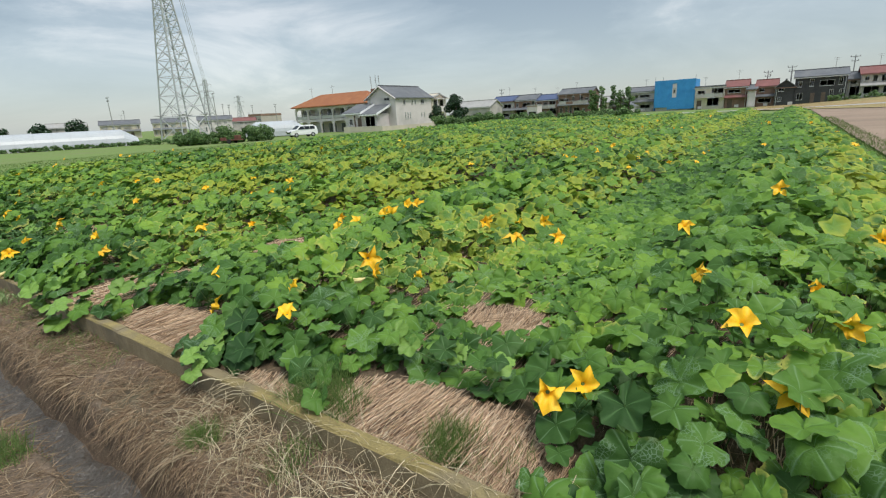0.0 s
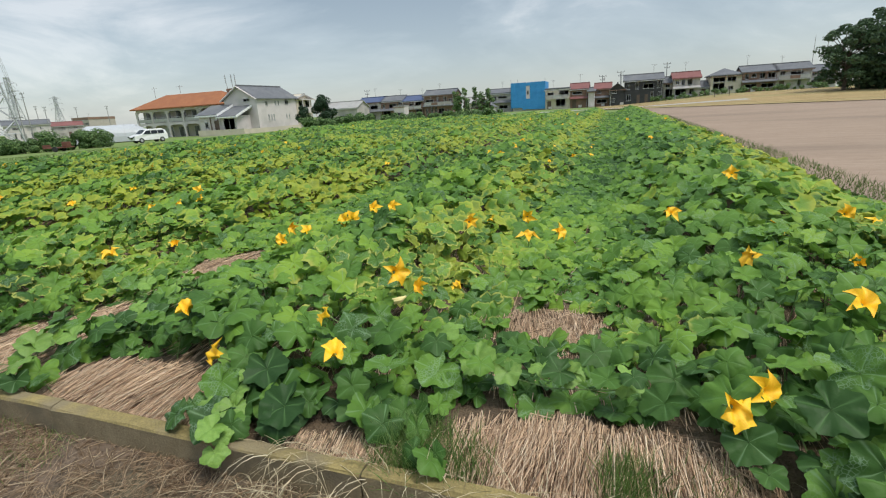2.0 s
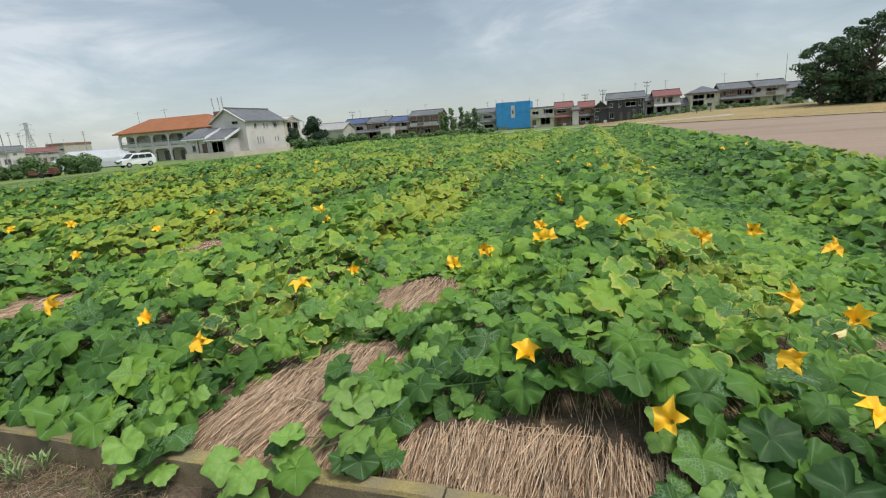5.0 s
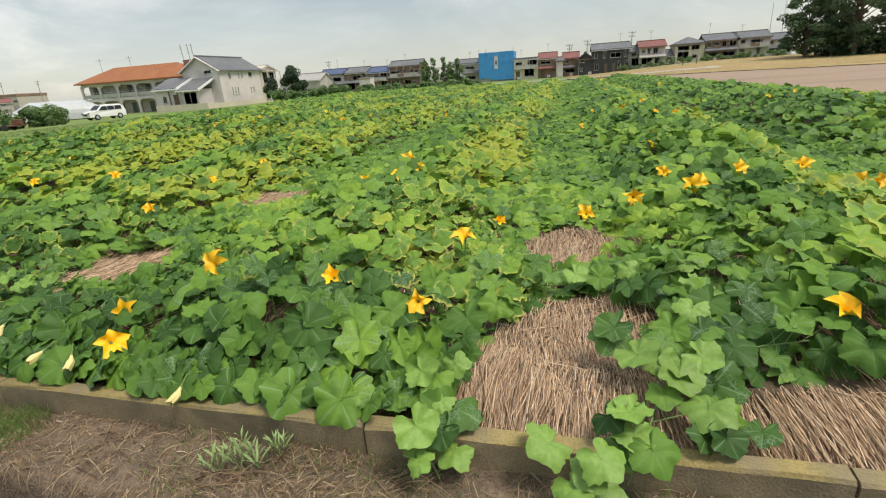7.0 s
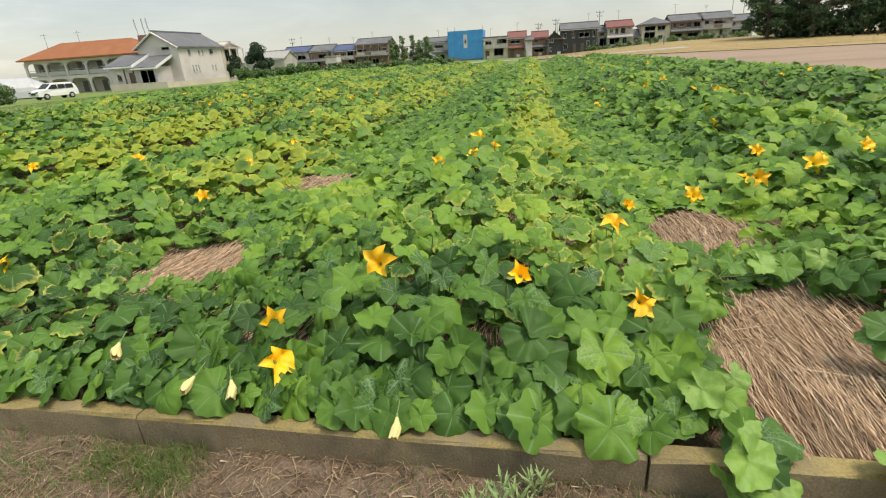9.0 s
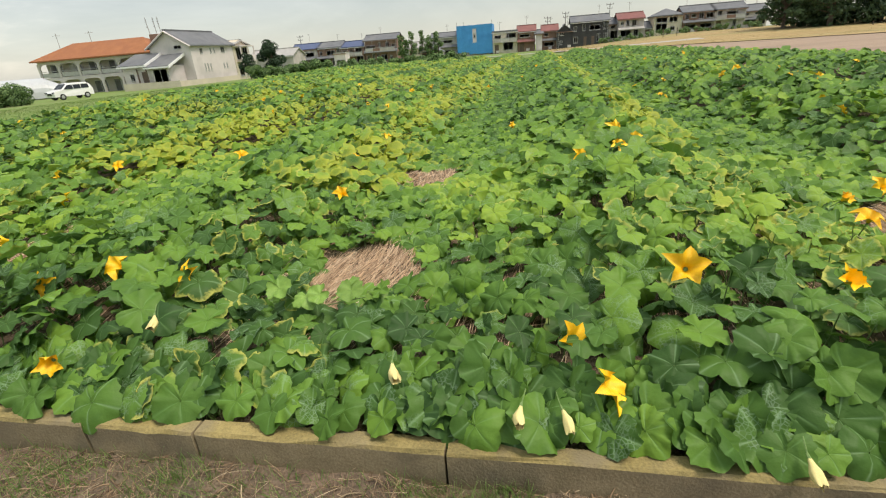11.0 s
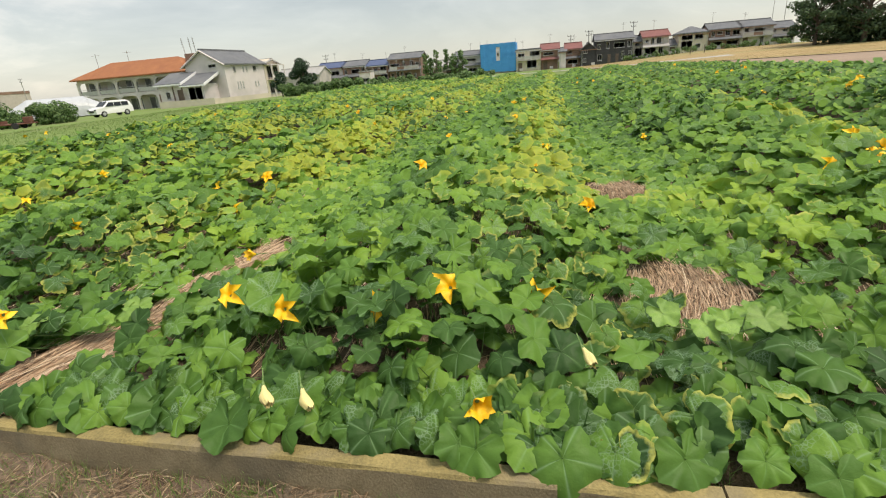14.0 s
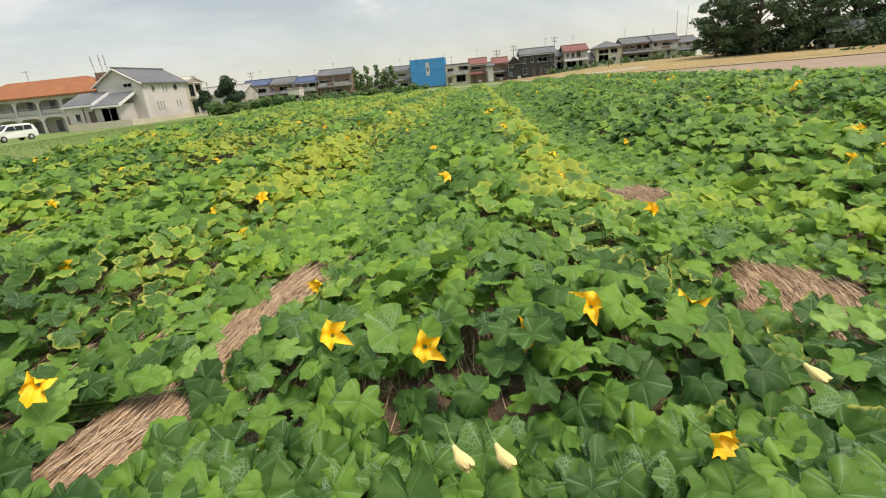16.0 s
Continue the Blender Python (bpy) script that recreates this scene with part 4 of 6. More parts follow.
def tuft(px, py, radius, count, height, seed, label, material=None, width=0.0026, spread=0.35):
    q = np.random.default_rng(seed)
    rad, a = radius * q.uniform(0, 1, count) ** 0.7, q.uniform(0, 2 * math.pi, count)
    tx, ty = px + rad * np.cos(a), py + rad * np.sin(a)
    tz = (verge(tx, ty) if py < 0 else bed(tx, ty)) - 0.005
    d = np.stack((q.normal(0, spread, count), q.normal(0, spread, count), np.ones(count)), 1)
    return blades("grass_tuft", np.stack((tx, ty, tz), 1), d, q.uniform(0.5, 1.1, count) * height, q.uniform(0.6, 1.2, count) * width, np.array((0, -0.03, -0.08)), 3, material or M_GREENBLADE, label, "weed", seed + 1, 0.1)


for k, (px, py, ra, cnt, h) in enumerate(((1.36, 0.20, 0.20, 760, 0.20), (1.60, 0.20, 0.14, 320, 0.17), (2.28, 0.22, 0.13, 560, 0.18), (0.95, -0.28, 0.12, 380, 0.13), (1.53, -0.13, 0.16, 240, 0.13), (0.1, -0.95, 0.16, 420, 0.16), (1.05, -1.0, 0.15, 300, 0.13), (1.5, -0.92, 0.10, 160, 0.10), (-0.75, -0.98, 0.2, 260, 0.12),
                                             (-4.50, -0.13, 0.16, 460, 0.11), (-4.78, -0.11, 0.14, 300, 0.10), (-6.38, -0.10, 0.2, 240, 0.09), (-7.55, -0.09, 0.16, 280, 0.10), (-5.85, -0.09, 0.2, 260, 0.10),
                                             (-5.85, 0.18, 0.12, 160, 0.12), (2.55, 0.24, 0.15, 120, 0.13), (-3.4, -0.2, 0.3, 150, 0.08), (-6.9, -0.18, 0.3, 260, 0.09), (-7.9, -0.14, 0.3, 260, 0.09), (-5.3, -0.15, 0.3, 240, 0.08), (-8.4, -0.15, 0.3, 200, 0.08))):
    tuft(px, py, ra, cnt, h, 500 + 3 * k, "soft tuft of fine green grass beside the kerb")


def rosette(px, py, seed, h):
    """An upright weed with narrow pale leaves."""
    q = np.random.default_rng(seed)
    e = thing("leafy_weed", pose(px, py, float(verge(px, py))), "upright pale green weed with narrow leaves", "weed", "narrow-leaved weeds")
    bm = bmesh.new()
    for s in range(3):
        lean = Vector((q.normal(0, 0.28), q.normal(0, 0.28), 1)).normalized()
        bar(bm, (0, 0, 0), lean * h, 0.003, 5, 0.001)
        for k in range(8):
            c = lean * h * (0.15 + 0.8 * k / 8)
            a = k * 2.4 + s
            d = Vector((math.cos(a), math.sin(a), 1.1 + 0.12 * k)).normalized()
            sd = Vector((-math.sin(a), math.cos(a), 0)) * 0.0055
            ln = 0.12 * (1.1 - 0.5 * k / 8)
            v = [bm.verts.new(c), bm.verts.new(c + d * ln * 0.5 + sd), bm.verts.new(c + d * ln - Vector((0, 0, 0.02))), bm.verts.new(c + d * ln * 0.5 - sd), bm.verts.new(c + d * ln * 0.5 + Vector((0, 0, -0.004)))]
            bm.faces.new((v[0], v[1], v[4])); bm.faces.new((v[1], v[2], v[4])); bm.faces.new((v[2], v[3], v[4])); bm.faces.new((v[3], v[0], v[4]))
    part("leaves", bm, mat("weed_leaf", (0.22, 0.32, 0.12), (0.32, 0.42, 0.18), 0.7, 10, 60), e)


rosette(-3.12, -0.16, 1, 0.18)
rosette(-3.20, -0.19, 2, 0.14)
rosette(-3.05, -0.13, 3, 0.15)
rosette(-2.98, -0.06, 4, 0.09)

# fine green grass growing through the dead grass
n = 9000
x, y = rr.uniform(-10.5, -0.5, n), rr.uniform(-0.36, -0.01, n)
grow = rr.uniform(0, 1, n) < 0.30 + 0.7 * wob(x, y, 2.0, 11)
x, y = x[grow], y[grow]
n = len(x)
blades("verge_grass", np.stack((x, y, verge(x, y)), 1), np.stack((rr.normal(0, 0.5, n), rr.normal(0, 0.5, n), np.ones(n)), 1), rr.uniform(0.03, 0.11, n), rr.uniform(0.0009, 0.002, n), np.array((0, 0, -0.12)), 3, M_GREENBLADE, "fine green grass growing through the dead grass", "grass", 51)

# low grass along the edge of the bare lot, on the pasture and on the far bank
n = 9000
x = FIELD_R + rr.uniform(-0.1, 0.9, n) ** 1.0; y = 2.5 + 45 * rr.uniform(0, 1, n) ** 1.6
blades("lot_edge_grass", np.stack((x, y, land(x, y)), 1), np.stack((rr.normal(0, 0.4, n), rr.normal(0, 0.4, n), np.ones(n)), 1), rr.uniform(0.06, 0.2, n), rr.uniform(0.003, 0.006, n), np.array((0, 0, -0.06)), 2, M_PALEBLADE, "short grass along the edge of the bare lot", "grass", 31)
n = 26000
y = 1 + 55 * rr.uniform(0, 1, n) ** 1.3; x = field_left(y) - 0.2 - rr.uniform(0, 1, n) * 20
blades("pasture_grass", np.stack((x, y, land(x, y) - 0.02), 1), np.stack((rr.normal(0, 0.4, n), rr.normal(0, 0.4, n), np.ones(n)), 1), rr.uniform(0.04, 0.09, n), rr.uniform(0.008, 0.016, n), np.array((0, 0, -0.05)), 2, M_PALEBLADE, "mown light green pasture grass beside the field", "grass", 32)
n = 34000
x = rr.uniform(-2, 78, n); y0 = 124 - rr.uniform(0, 1, n) * 36; y = y0 - 0.85 * (x + 2) * (124 - y0) / 38
blades("ripe_grass", np.stack((x, y, land(x, y)), 1), np.stack((rr.normal(0, 0.3, n), rr.normal(0, 0.3, n), np.ones(n)), 1), rr.uniform(0.08, 0.24, n), rr.uniform(0.010, 0.022, n), np.array((0, 0, -0.05)), 2, M_GOLDBLADE, "tall ripe yellow grass on the bank before the houses", "grass", 33)


# ---- trees, shrubs ----
def leafage(q, centres, radii, count, size, flat=0.8):
    """Small bent leaves in clumps; arrays of vertices and triangles."""
    k = q.integers(0, len(centres), count)
    d = q.normal(0, 1, (count, 3)); d /= np.linalg.norm(d, axis=1, keepdims=True)
    P = np.array(centres)[k] + d * (np.array(radii)[k] * q.uniform(0.55, 1.05, count) ** 0.6)[:, None] * np.array((1, 1, flat))
    N = d + q.normal(0, 0.5, (count, 3)) + np.array((0, 0, 0.4))
    T = np.array([(0, -0.5, 0), (0.34, 0, 0.10), (0, 0.5, -0.05), (-0.34, 0, 0.10)])
    W = np.einsum("nij,vj->nvi", frames_of(N, q.normal(0, 1, (count, 3))), T) * q.uniform(0.6, 1.3, count)[:, None, None] * size + P[:, None]
    F = (np.array([(0, 1, 2), (0, 2, 3)])[None] + (np.arange(count) * 4)[:, None, None]).reshape(-1, 3)
    return W.reshape(-1, 3), F


def tree(x, y, h, rad, seed, label, count=2600, size=0.55, material=None, low=0.25, name="tree", clumps=13, flat=0.8):
    q = np.random.default_rng(seed)
    z0 = float(land(x, y))
    e = thing(name, pose(x, y, z0), label, "tree")
    bm = bmesh.new()
    bar(bm, (0, 0, -0.1), (q.normal(0, 0.2), q.normal(0, 0.2), h * 0.55), 0.03 * h, 8, 0.015 * h)
    cs, rs = [], []
    for i in range(clumps):
        a, f = q.uniform(0, 2 * math.pi), (i + q.uniform(0, 1)) / clumps
        zc = h * (low + (0.95 - low) * f)
        if clumps > 13:
            w = rad * math.sin(math.pi * (0.18 + 0.72 * f)) * q.uniform(0.35, 1.05)
            rs.append(rad * q.uniform(0.16, 0.32))
        else:
            w = rad * (1.0 - 0.55 * abs(f - 0.4) / 0.6) * q.uniform(0.35, 0.8)
            rs.append(rad * q.uniform(0.30, 0.5))
        c = (math.cos(a) * w, math.sin(a) * w, zc)
        cs.append(c)
        bar(bm, (0, 0, min(h * 0.5, zc * 0.7)), c, 0.008 * h, 5, 0.003 * h)
    part("trunk", bm, M_BARK, e)
    V, F = leafage(q, cs, rs, count, size, flat)
    put_part("crown", lay("crown", V, F, material or M_TREE), e)
    return e


def shrub(x, y, w, h, seed, label, material=None, count=900, size=0.3, name="shrub", depth=None):
    q = np.random.default_rng(seed)
    z0 = float(land(x, y))
    e = thing(name, pose(x, y, z0), label, "shrub")
    bm = bmesh.new()
    cs, rs = [], []
    for i in range(13):
        c = (q.uniform(-0.55, 0.55) * w, q.uniform(-0.4, 0.4) * (depth or w), q.uniform(0.12, 0.74) * h)
        cs.append(c); rs.append(h * q.uniform(0.18, 0.40))
        bar(bm, (c[0] * 0.5, c[1] * 0.5, -0.05), c, 0.03, 5, 0.012)
    part("trunk", bm, M_BARK, e)
    V, F = leafage(q, cs, rs, int(count * 2.2), size)
    V[:, 2] = np.maximum(V[:, 2], 0.02)
    put_part("crown", lay("crown", V, F, material or M_BUSH), e)


q = np.random.default_rng(3)
for k in range(17):
    az = radians(20.4 + 2.2 * k + q.normal(0, 0.25))
    d = 110 + q.uniform(-4, 6) + (7 if k % 2 else 0)
    open_ = k < 4
    tree(-1 + d * math.sin(az), -1.3 + d * math.cos(az), (10.6, 12.8, 14.2, 14.2)[k] if open_ else q.uniform(12.5, 14.5), q.uniform(4.6, 5.6), 600 + k, "tall spreading broad-leaved tree at the open edge of a grove" if open_ else "tall dark broad-leaved tree in a dense grove", 6500, 0.42, low=0.16 if open_ else 0.08, clumps=44 if open_ else 50, flat=0.5)
for k in range(26):
    az = radians(22.4 + 1.35 * k)
    shrub(-1 + (110 + 4 * (k % 2)) * math.sin(az), -1.3 + (110 + 4 * (k % 2)) * math.cos(az), 5.5, q.uniform(4.6, 6.4), 640 + k, "dark undergrowth at the foot of the grove", M_TREE, 900, 0.5, "undergrowth")
for k, (x, y) in enumerate(((53, 76), (56, 73), (59.5, 71), (63, 70), (49, 80.5))):
    shrub(x, y, 3.4, 0.6, 670 + k, "low green weeds on the grass bank", M_BUSH, 260, 0.2, "weeds")
shrub(42, 99, 4.2, 1.5, 681, "low clipped dark bush at the edge of the ripe grass", M_TREE, 700, 0.3)
# round clipped tree beside the white house, and garden bushes
tree(-42.4, 69.3, 4.9, 2.3, 690, "round clipped dark green garden tree", 6500, 0.22, M_CONIFER, 0.22)
tree(-46.0, 68.6, 3.6, 1.4, 691, "small dark garden tree beside the white house", 3000, 0.2, M_CONIFER, 0.2)
for k in range(22):
    f = k / 21
    shrub(-42.5 + 25.5 * f + q.normal(0, 0.6), 64.0 + 11.5 * f + q.normal(0, 0.8), q.uniform(2, 3.4), q.uniform(1.3, 2.3) - 0.5 * f, 700 + k, "leafy green garden bush behind the field", M_BUSH, 900, 0.26)
for k in range(6):
    tree(-36 + 1.9 * k, 116 + q.normal(0, 2), q.uniform(4.5, 6.5), 1.3, 730 + k, "slender green garden tree among the houses", 800, 0.35, M_BUSH, 0.2)
for k in range(7):
    shrub(12 + 5.6 * k, 121, 4.5, 1.5, 740 + k, "low green hedge before the houses", M_BUSH, 500, 0.3)
# weeds and bushes left of the pasture
for k in range(9):
    shrub(-62.0 + 0.85 * k + q.normal(0, 0.4), 32.6 + 0.95 * k + q.normal(0, 0.4), 3.0, q.uniform(1.0, 2.7) - 0.12 * abs(k - 4), 760 + k, "overgrown green thicket at the pasture's edge", M_BUSH, 1500, 0.22, "thicket")
for k in range(30):
    shrub(-84.5 - 0.36 * k, 36.5 - 1.15 * k, 2.4, q.uniform(0.5, 0.95), 1780 + k, "low dark weeds along the greenhouse", M_BUSH, 300, 0.2, "weeds")
for k in range(8):
    shrub(-70 - 2.2 * k, 38.5 - 0.2 * k + q.normal(0, 0.6), 2.8, q.uniform(0.6, 1.2), 1820 + k, "tall rough grass and weeds beside the thicket", M_BUSH, 380, 0.2, "weeds")
for k in range(4):
    tree(-186 - 8 * k, 64 - 8 * k, 6.0 - 0.7 * k, 4, 800 + k, "distant round tree beyond the greenhouse", 1200, 0.8, M_CONIFER, 0.1)


# ---- houses ----
def window(parent, x, z, w, h, y=0.0, turn=0, curtain=0):
    """A framed sliding window set into a wall that faces -y; turn=1: a wall that faces +x at x=y.
    curtain: 1, 2 one sash with a drawn curtain, 3 both."""
    bm = bmesh.new()
    t = 0.055
    X, Z = (-w / 2, -w / 2 + t, -t / 2, t / 2, w / 2 - t, w / 2), (0, t, h - t, h)
    for i in range(5):
        for j in range(3):
            if j != 1 or i in (0, 2, 4):
                box(bm, (X[i], 0, Z[j]), (X[i + 1], 0.09, Z[j + 1]))
    bmesh.ops.remove_doubles(bm, verts=bm.verts, dist=0.0005)
    fr_ = part("window", bm, M_FRAME, parent)
    fr_.matrix_basis = pose(x, y - 0.03, z) if not turn else pose(y + 0.03, x, z, 0, 0, 90)
    bm = bmesh.new()
    box(bm, (-w / 2 - 0.05, -0.05, -0.06), (w / 2 + 0.05, 0.09, -0.002))
    part("sill", bm, M_FRAME, fr_)
    for k, (a, b) in enumerate(((-w / 2 + t, -t / 2), (t / 2, w / 2 - t))):
        bm = bmesh.new()
        box(bm, (a, 0.03, t), (b, 0.055, h - t))
        part("pane", bm, M_CURTAIN if curtain >> k & 1 else M_DARKWIN, fr_)


def gable_roof(w, d, eave, rise, over_, along_x=True, thick=0.16):
    """Two thick sloping slabs; the ridge runs along x, or along y."""
    bm = bmesh.new()
    W, D = (w / 2 + over_, d / 2 + over_) if along_x else (d / 2 + over_, w / 2 + over_)
    drop = rise * over_ / (D - over_)
    pr = ((-D, eave - drop), (0, eave + rise), (D, eave - drop), (D, eave - drop + thick), (0, eave + rise + thick), (-D, eave - drop + thick))
    rows = []
    for s in (-W, W):
        rows.append([bm.verts.new((s, a, z) if along_x else (-a, s, z)) for a, z in pr])
    for j in range(6):
        k = (j + 1) % 6
        bm.faces.new((rows[0][j], rows[1][j], rows[1][k], rows[0][k]))
    for r_ in rows:
        bm.faces.new((r_[0], r_[1], r_[4], r_[5])); bm.faces.new((r_[1], r_[2], r_[3], r_[4]))
    # ridge cap and tile courses
    if along_x:
        box(bm, (-W, -0.16, eave + rise + thick - 0.05), (W, 0.16, eave + rise + thick + 0.14))
    else:
        box(bm, (-0.16, -W, eave + rise + thick - 0.05), (0.16, W, eave + rise + thick + 0.14))
    bmesh.ops.recalc_face_normals(bm, faces=bm.faces)
    return bm


def hip_roof(w, d, eave, rise, over_, thick=0.18):
    bm = bmesh.new()
    W, D = w / 2 + over_, d / 2 + over_
    R_ = max(W - D * 1.0, 0.2)
    lo = [bm.verts.new((x, y, eave)) for x, y in ((-W, -D), (W, -D), (W, D), (-W, D))]
    hi = [bm.verts.new((x, y, eave + thick)) for x, y in ((-W, -D), (W, -D), (W, D), (-W, D))]
    a, b = bm.verts.new((-R_, 0, eave + rise + thick)), bm.verts.new((R_, 0, eave + rise + thick))
    bm.faces.new(lo[::-1])
    for i in range(4):
        j = (i + 1) % 4
        bm.faces.new((lo[i], lo[j], hi[j], hi[i]))
    bm.faces.new((hi[0], hi[1], b, a)); bm.faces.new((hi[1], hi[2], b)); bm.faces.new((hi[2], hi[3], a, b)); bm.faces.new((hi[3], hi[0], a))
    bmesh.ops.recalc_face_normals(bm, faces=bm.faces)
    return bm


def body(w, d, h, rise=0.0, along_x=True):
    """Walls with gable ends."""
    bm = bmesh.new()
    if along_x:
        pr = [(-d / 2, -0.6), (d / 2, -0.6), (d / 2, h), (0, h + rise), (-d / 2, h)]
        rows = [[bm.verts.new((s, y, z)) for y, z in pr] for s in (-w / 2, w / 2)]
    else:
        pr = [(-w / 2, -0.6), (w / 2, -0.6), (w / 2, h), (0, h + rise), (-w / 2, h)]
        rows = [[bm.verts.new((y, s, z)) for y, z in pr] for s in (-d / 2, d / 2)]
    for j in range(5):
        k = (j + 1) % 5
        bm.faces.new((rows[0][j], rows[1][j], rows[1][k], rows[0][k]))
    bm.faces.new(rows[0]); bm.faces.new(rows[1][::-1])
    bmesh.ops.recalc_face_normals(bm, faces=bm.faces)
    return bm


def house(x0, x1, top, label, wall, roof, y=130.0, depth=7.0, kind="gable", rise=1.3, lower=None, storeys=2, balcony=False, pitch_x=True, antenna=True, turn=0.0, z0=None):
    w = x1 - x0
    cx = (x0 + x1) / 2
    g = float(land(cx, y)) if z0 is None else z0
    e = thing("house", pose(cx, y + depth / 2, g, 0, 0, turn), label, "house", "row of houses beyond the field")
    q = np.random.default_rng(int(abs(cx) * 10) + 11)
    hh = top - g
    eave = hh - rise
    part("wall", body(w, depth, eave, rise if kind == "gable" else 0.0, pitch_x), wall, e)
    if kind == "gable":
        part("roof", gable_roof(w, depth, eave, rise, 0.35, pitch_x), roof, e)
    elif kind == "hip":
        part("roof", hip_roof(w, depth, eave, rise, 0.35), roof, e)
    else:
        bm = bmesh.new(); box(bm, (-w / 2 - 0.1, -depth / 2 - 0.1, eave), (w / 2 + 0.1, depth / 2 + 0.1, hh)); part("roof", bm, roof, e)
    if storeys == 2:
        if lower:
            # pent roof over the ground floor
            bm = bmesh.new()
            v = [bm.verts.new(c) for c in ((-w / 2 - 0.1, -depth / 2 - 0.95, eave * 0.47), (w / 2 + 0.1, -depth / 2 - 0.95, eave * 0.47), (w / 2 + 0.1, -depth / 2, eave * 0.58), (-w / 2 - 0.1, -depth / 2, eave * 0.58))]
            u = [bm.verts.new(a.co + Vector((0, 0, 0.14))) for a in v]
            bm.faces.new(v[::-1]); bm.faces.new(u)
            for i in range(4):
                bm.faces.new((v[i], v[(i + 1) % 4], u[(i + 1) % 4], u[i]))
            part("pent_roof", bm, lower, e)
    # board under the eaves, rainwater pipe and boxes of air conditioners
    bm = bmesh.new()
    box(bm, (-w / 2 - 0.3, -depth / 2 - 0.36, eave - 0.30), (w / 2 + 0.3, -depth / 2 - 0.28, eave - 0.14))
    part("gutter", bm, M_BROWNWALL if q.uniform() < 0.5 else M_FRAME, e)
    bm = bmesh.new()
    px_ = (w / 2 - 0.2) * (1 if q.uniform() < 0.5 else -1)
    bar(bm, (px_, -depth / 2 - 0.07, -0.1), (px_, -depth / 2 - 0.07, eave - 0.2), 0.045, 5)
    part("downpipe", bm, M_FRAME, e)
    for s in range(storeys):
        zb = 0.7 if s == 0 else eave * 0.5 + 0.65
        wx = -w / 2 + 0.5
        while wx < w / 2 - 1.0:
            ww = min(q.choice((0.7, 1.0, 1.7, 2.4)), w / 2 - 0.3 - wx)
            wh = min(q.choice((0.7, 1.1, 1.5)), eave - zb - 0.35) if s else q.choice((0.9, 1.4, 1.8))
            if s == 0 and q.uniform() < 0.25:
                bm = bmesh.new()
                box(bm, (wx, -depth / 2 - 0.05, 0.0), (wx + min(ww, 1.0), -depth / 2 + 0.03, 2.0), 0.01)
                part("door", bm, M_DOOR, e)
            else:
                window(e, wx + ww / 2, zb + (1.1 - min(wh, 1.1)) * 0.8, ww, wh, -depth / 2, 0, int(q.integers(0, 4)))
            wx += ww + q.uniform(0.35, 1.5)
    if q.uniform() < 0.7:
        bm = bmesh.new()
        ax = q.uniform(-0.35, 0.35) * w
        box(bm, (ax - 0.4, -depth / 2 - 0.42, 0.1), (ax + 0.4, -depth / 2 - 0.1, 0.7), 0.03)
        part("air_conditioner", bm, M_WHITE, e)
    if balcony:
        zb = eave * 0.5
        bm = bmesh.new()
        box(bm, (-w * 0.45, -depth / 2 - 0.85, zb), (w * 0.45, -depth / 2, zb + 0.12))
        part("balcony", bm, M_FRAME, e)
        nb = max(2, int(w / 1.9))
        for i in range(nb):
            xa, xb = -w * 0.45 + i * 0.9 * w / nb, -w * 0.45 + (i + 1) * 0.9 * w / nb
            bm = bmesh.new()
            box(bm, (xa + 0.05, -depth / 2 - 0.83, zb + 0.22), (xb - 0.05, -depth / 2 - 0.79, zb + 0.88))
            part("balcony_panel", bm, (M_CURTAIN, M_BROWNWALL, M_GREYWALL)[q.integers(0, 3)], e)
            bm = bmesh.new()
            bar(bm, (xa, -depth / 2 - 0.81, zb), (xa, -depth / 2 - 0.81, eave - 0.15), 0.04, 5)
            part("balcony_post", bm, M_FRAME, e)
        bm = bmesh.new()
        box(bm, (-w * 0.45, -depth / 2 - 0.86, zb + 0.92), (w * 0.45, -depth / 2 - 0.76, zb + 1.0))
        part("balcony_rail", bm, M_FRAME, e)
    if antenna:
        bm = bmesh.new()
        ax = q.uniform(-0.3, 0.3) * w
        ah = hh + q.uniform(1.6, 2.8)
        bar(bm, (ax, 0, hh - 0.4), (ax, 0, ah), 0.035, 5)
        bar(bm, (ax - 0.6, 0, ah - 0.15), (ax + 0.6, 0, ah - 0.15), 0.02, 4)
        bar(bm, (ax - 0.4, 0, ah - 0.45), (ax + 0.4, 0, ah - 0.45), 0.02, 4)
        part("antenna", bm, M_POLE, e)
    return e


house(-74.8, -63.2, 5.0, "low grey barn with a pale metal roof", M_GREYWALL, M_LIGHTROOF, 118, 7, rise=1.6, storeys=1, antenna=False)
house(-69.3, -61.9, 6.0, "two-storey house with a blue tiled roof", M_GREYWALL, M_BLUEROOF, 130, lower=M_SLATE)
house(-61.8, -55.3, 6.0, "two-storey brown house with a grey tiled roof", M_BROWNWALL, M_SLATE, 130, lower=M_SLATE)
house(-55.2, -48.9, 5.7, "two-storey brown house with a blue-grey tiled roof", M_BROWNWALL, M_BLUEROOF, 130, balcony=True)
house(-48.6, -39.8, 6.8, "tall grey-roofed house with a balcony", M_BROWNWALL, M_SLATE, 130, balcony=True, lower=M_SLATE)
house(-53.8, -50.8, 3.2, "small plain white shed", M_WHITE, M_LIGHTROOF, 121, 3, "flat", 0.2, storeys=1, antenna=False)
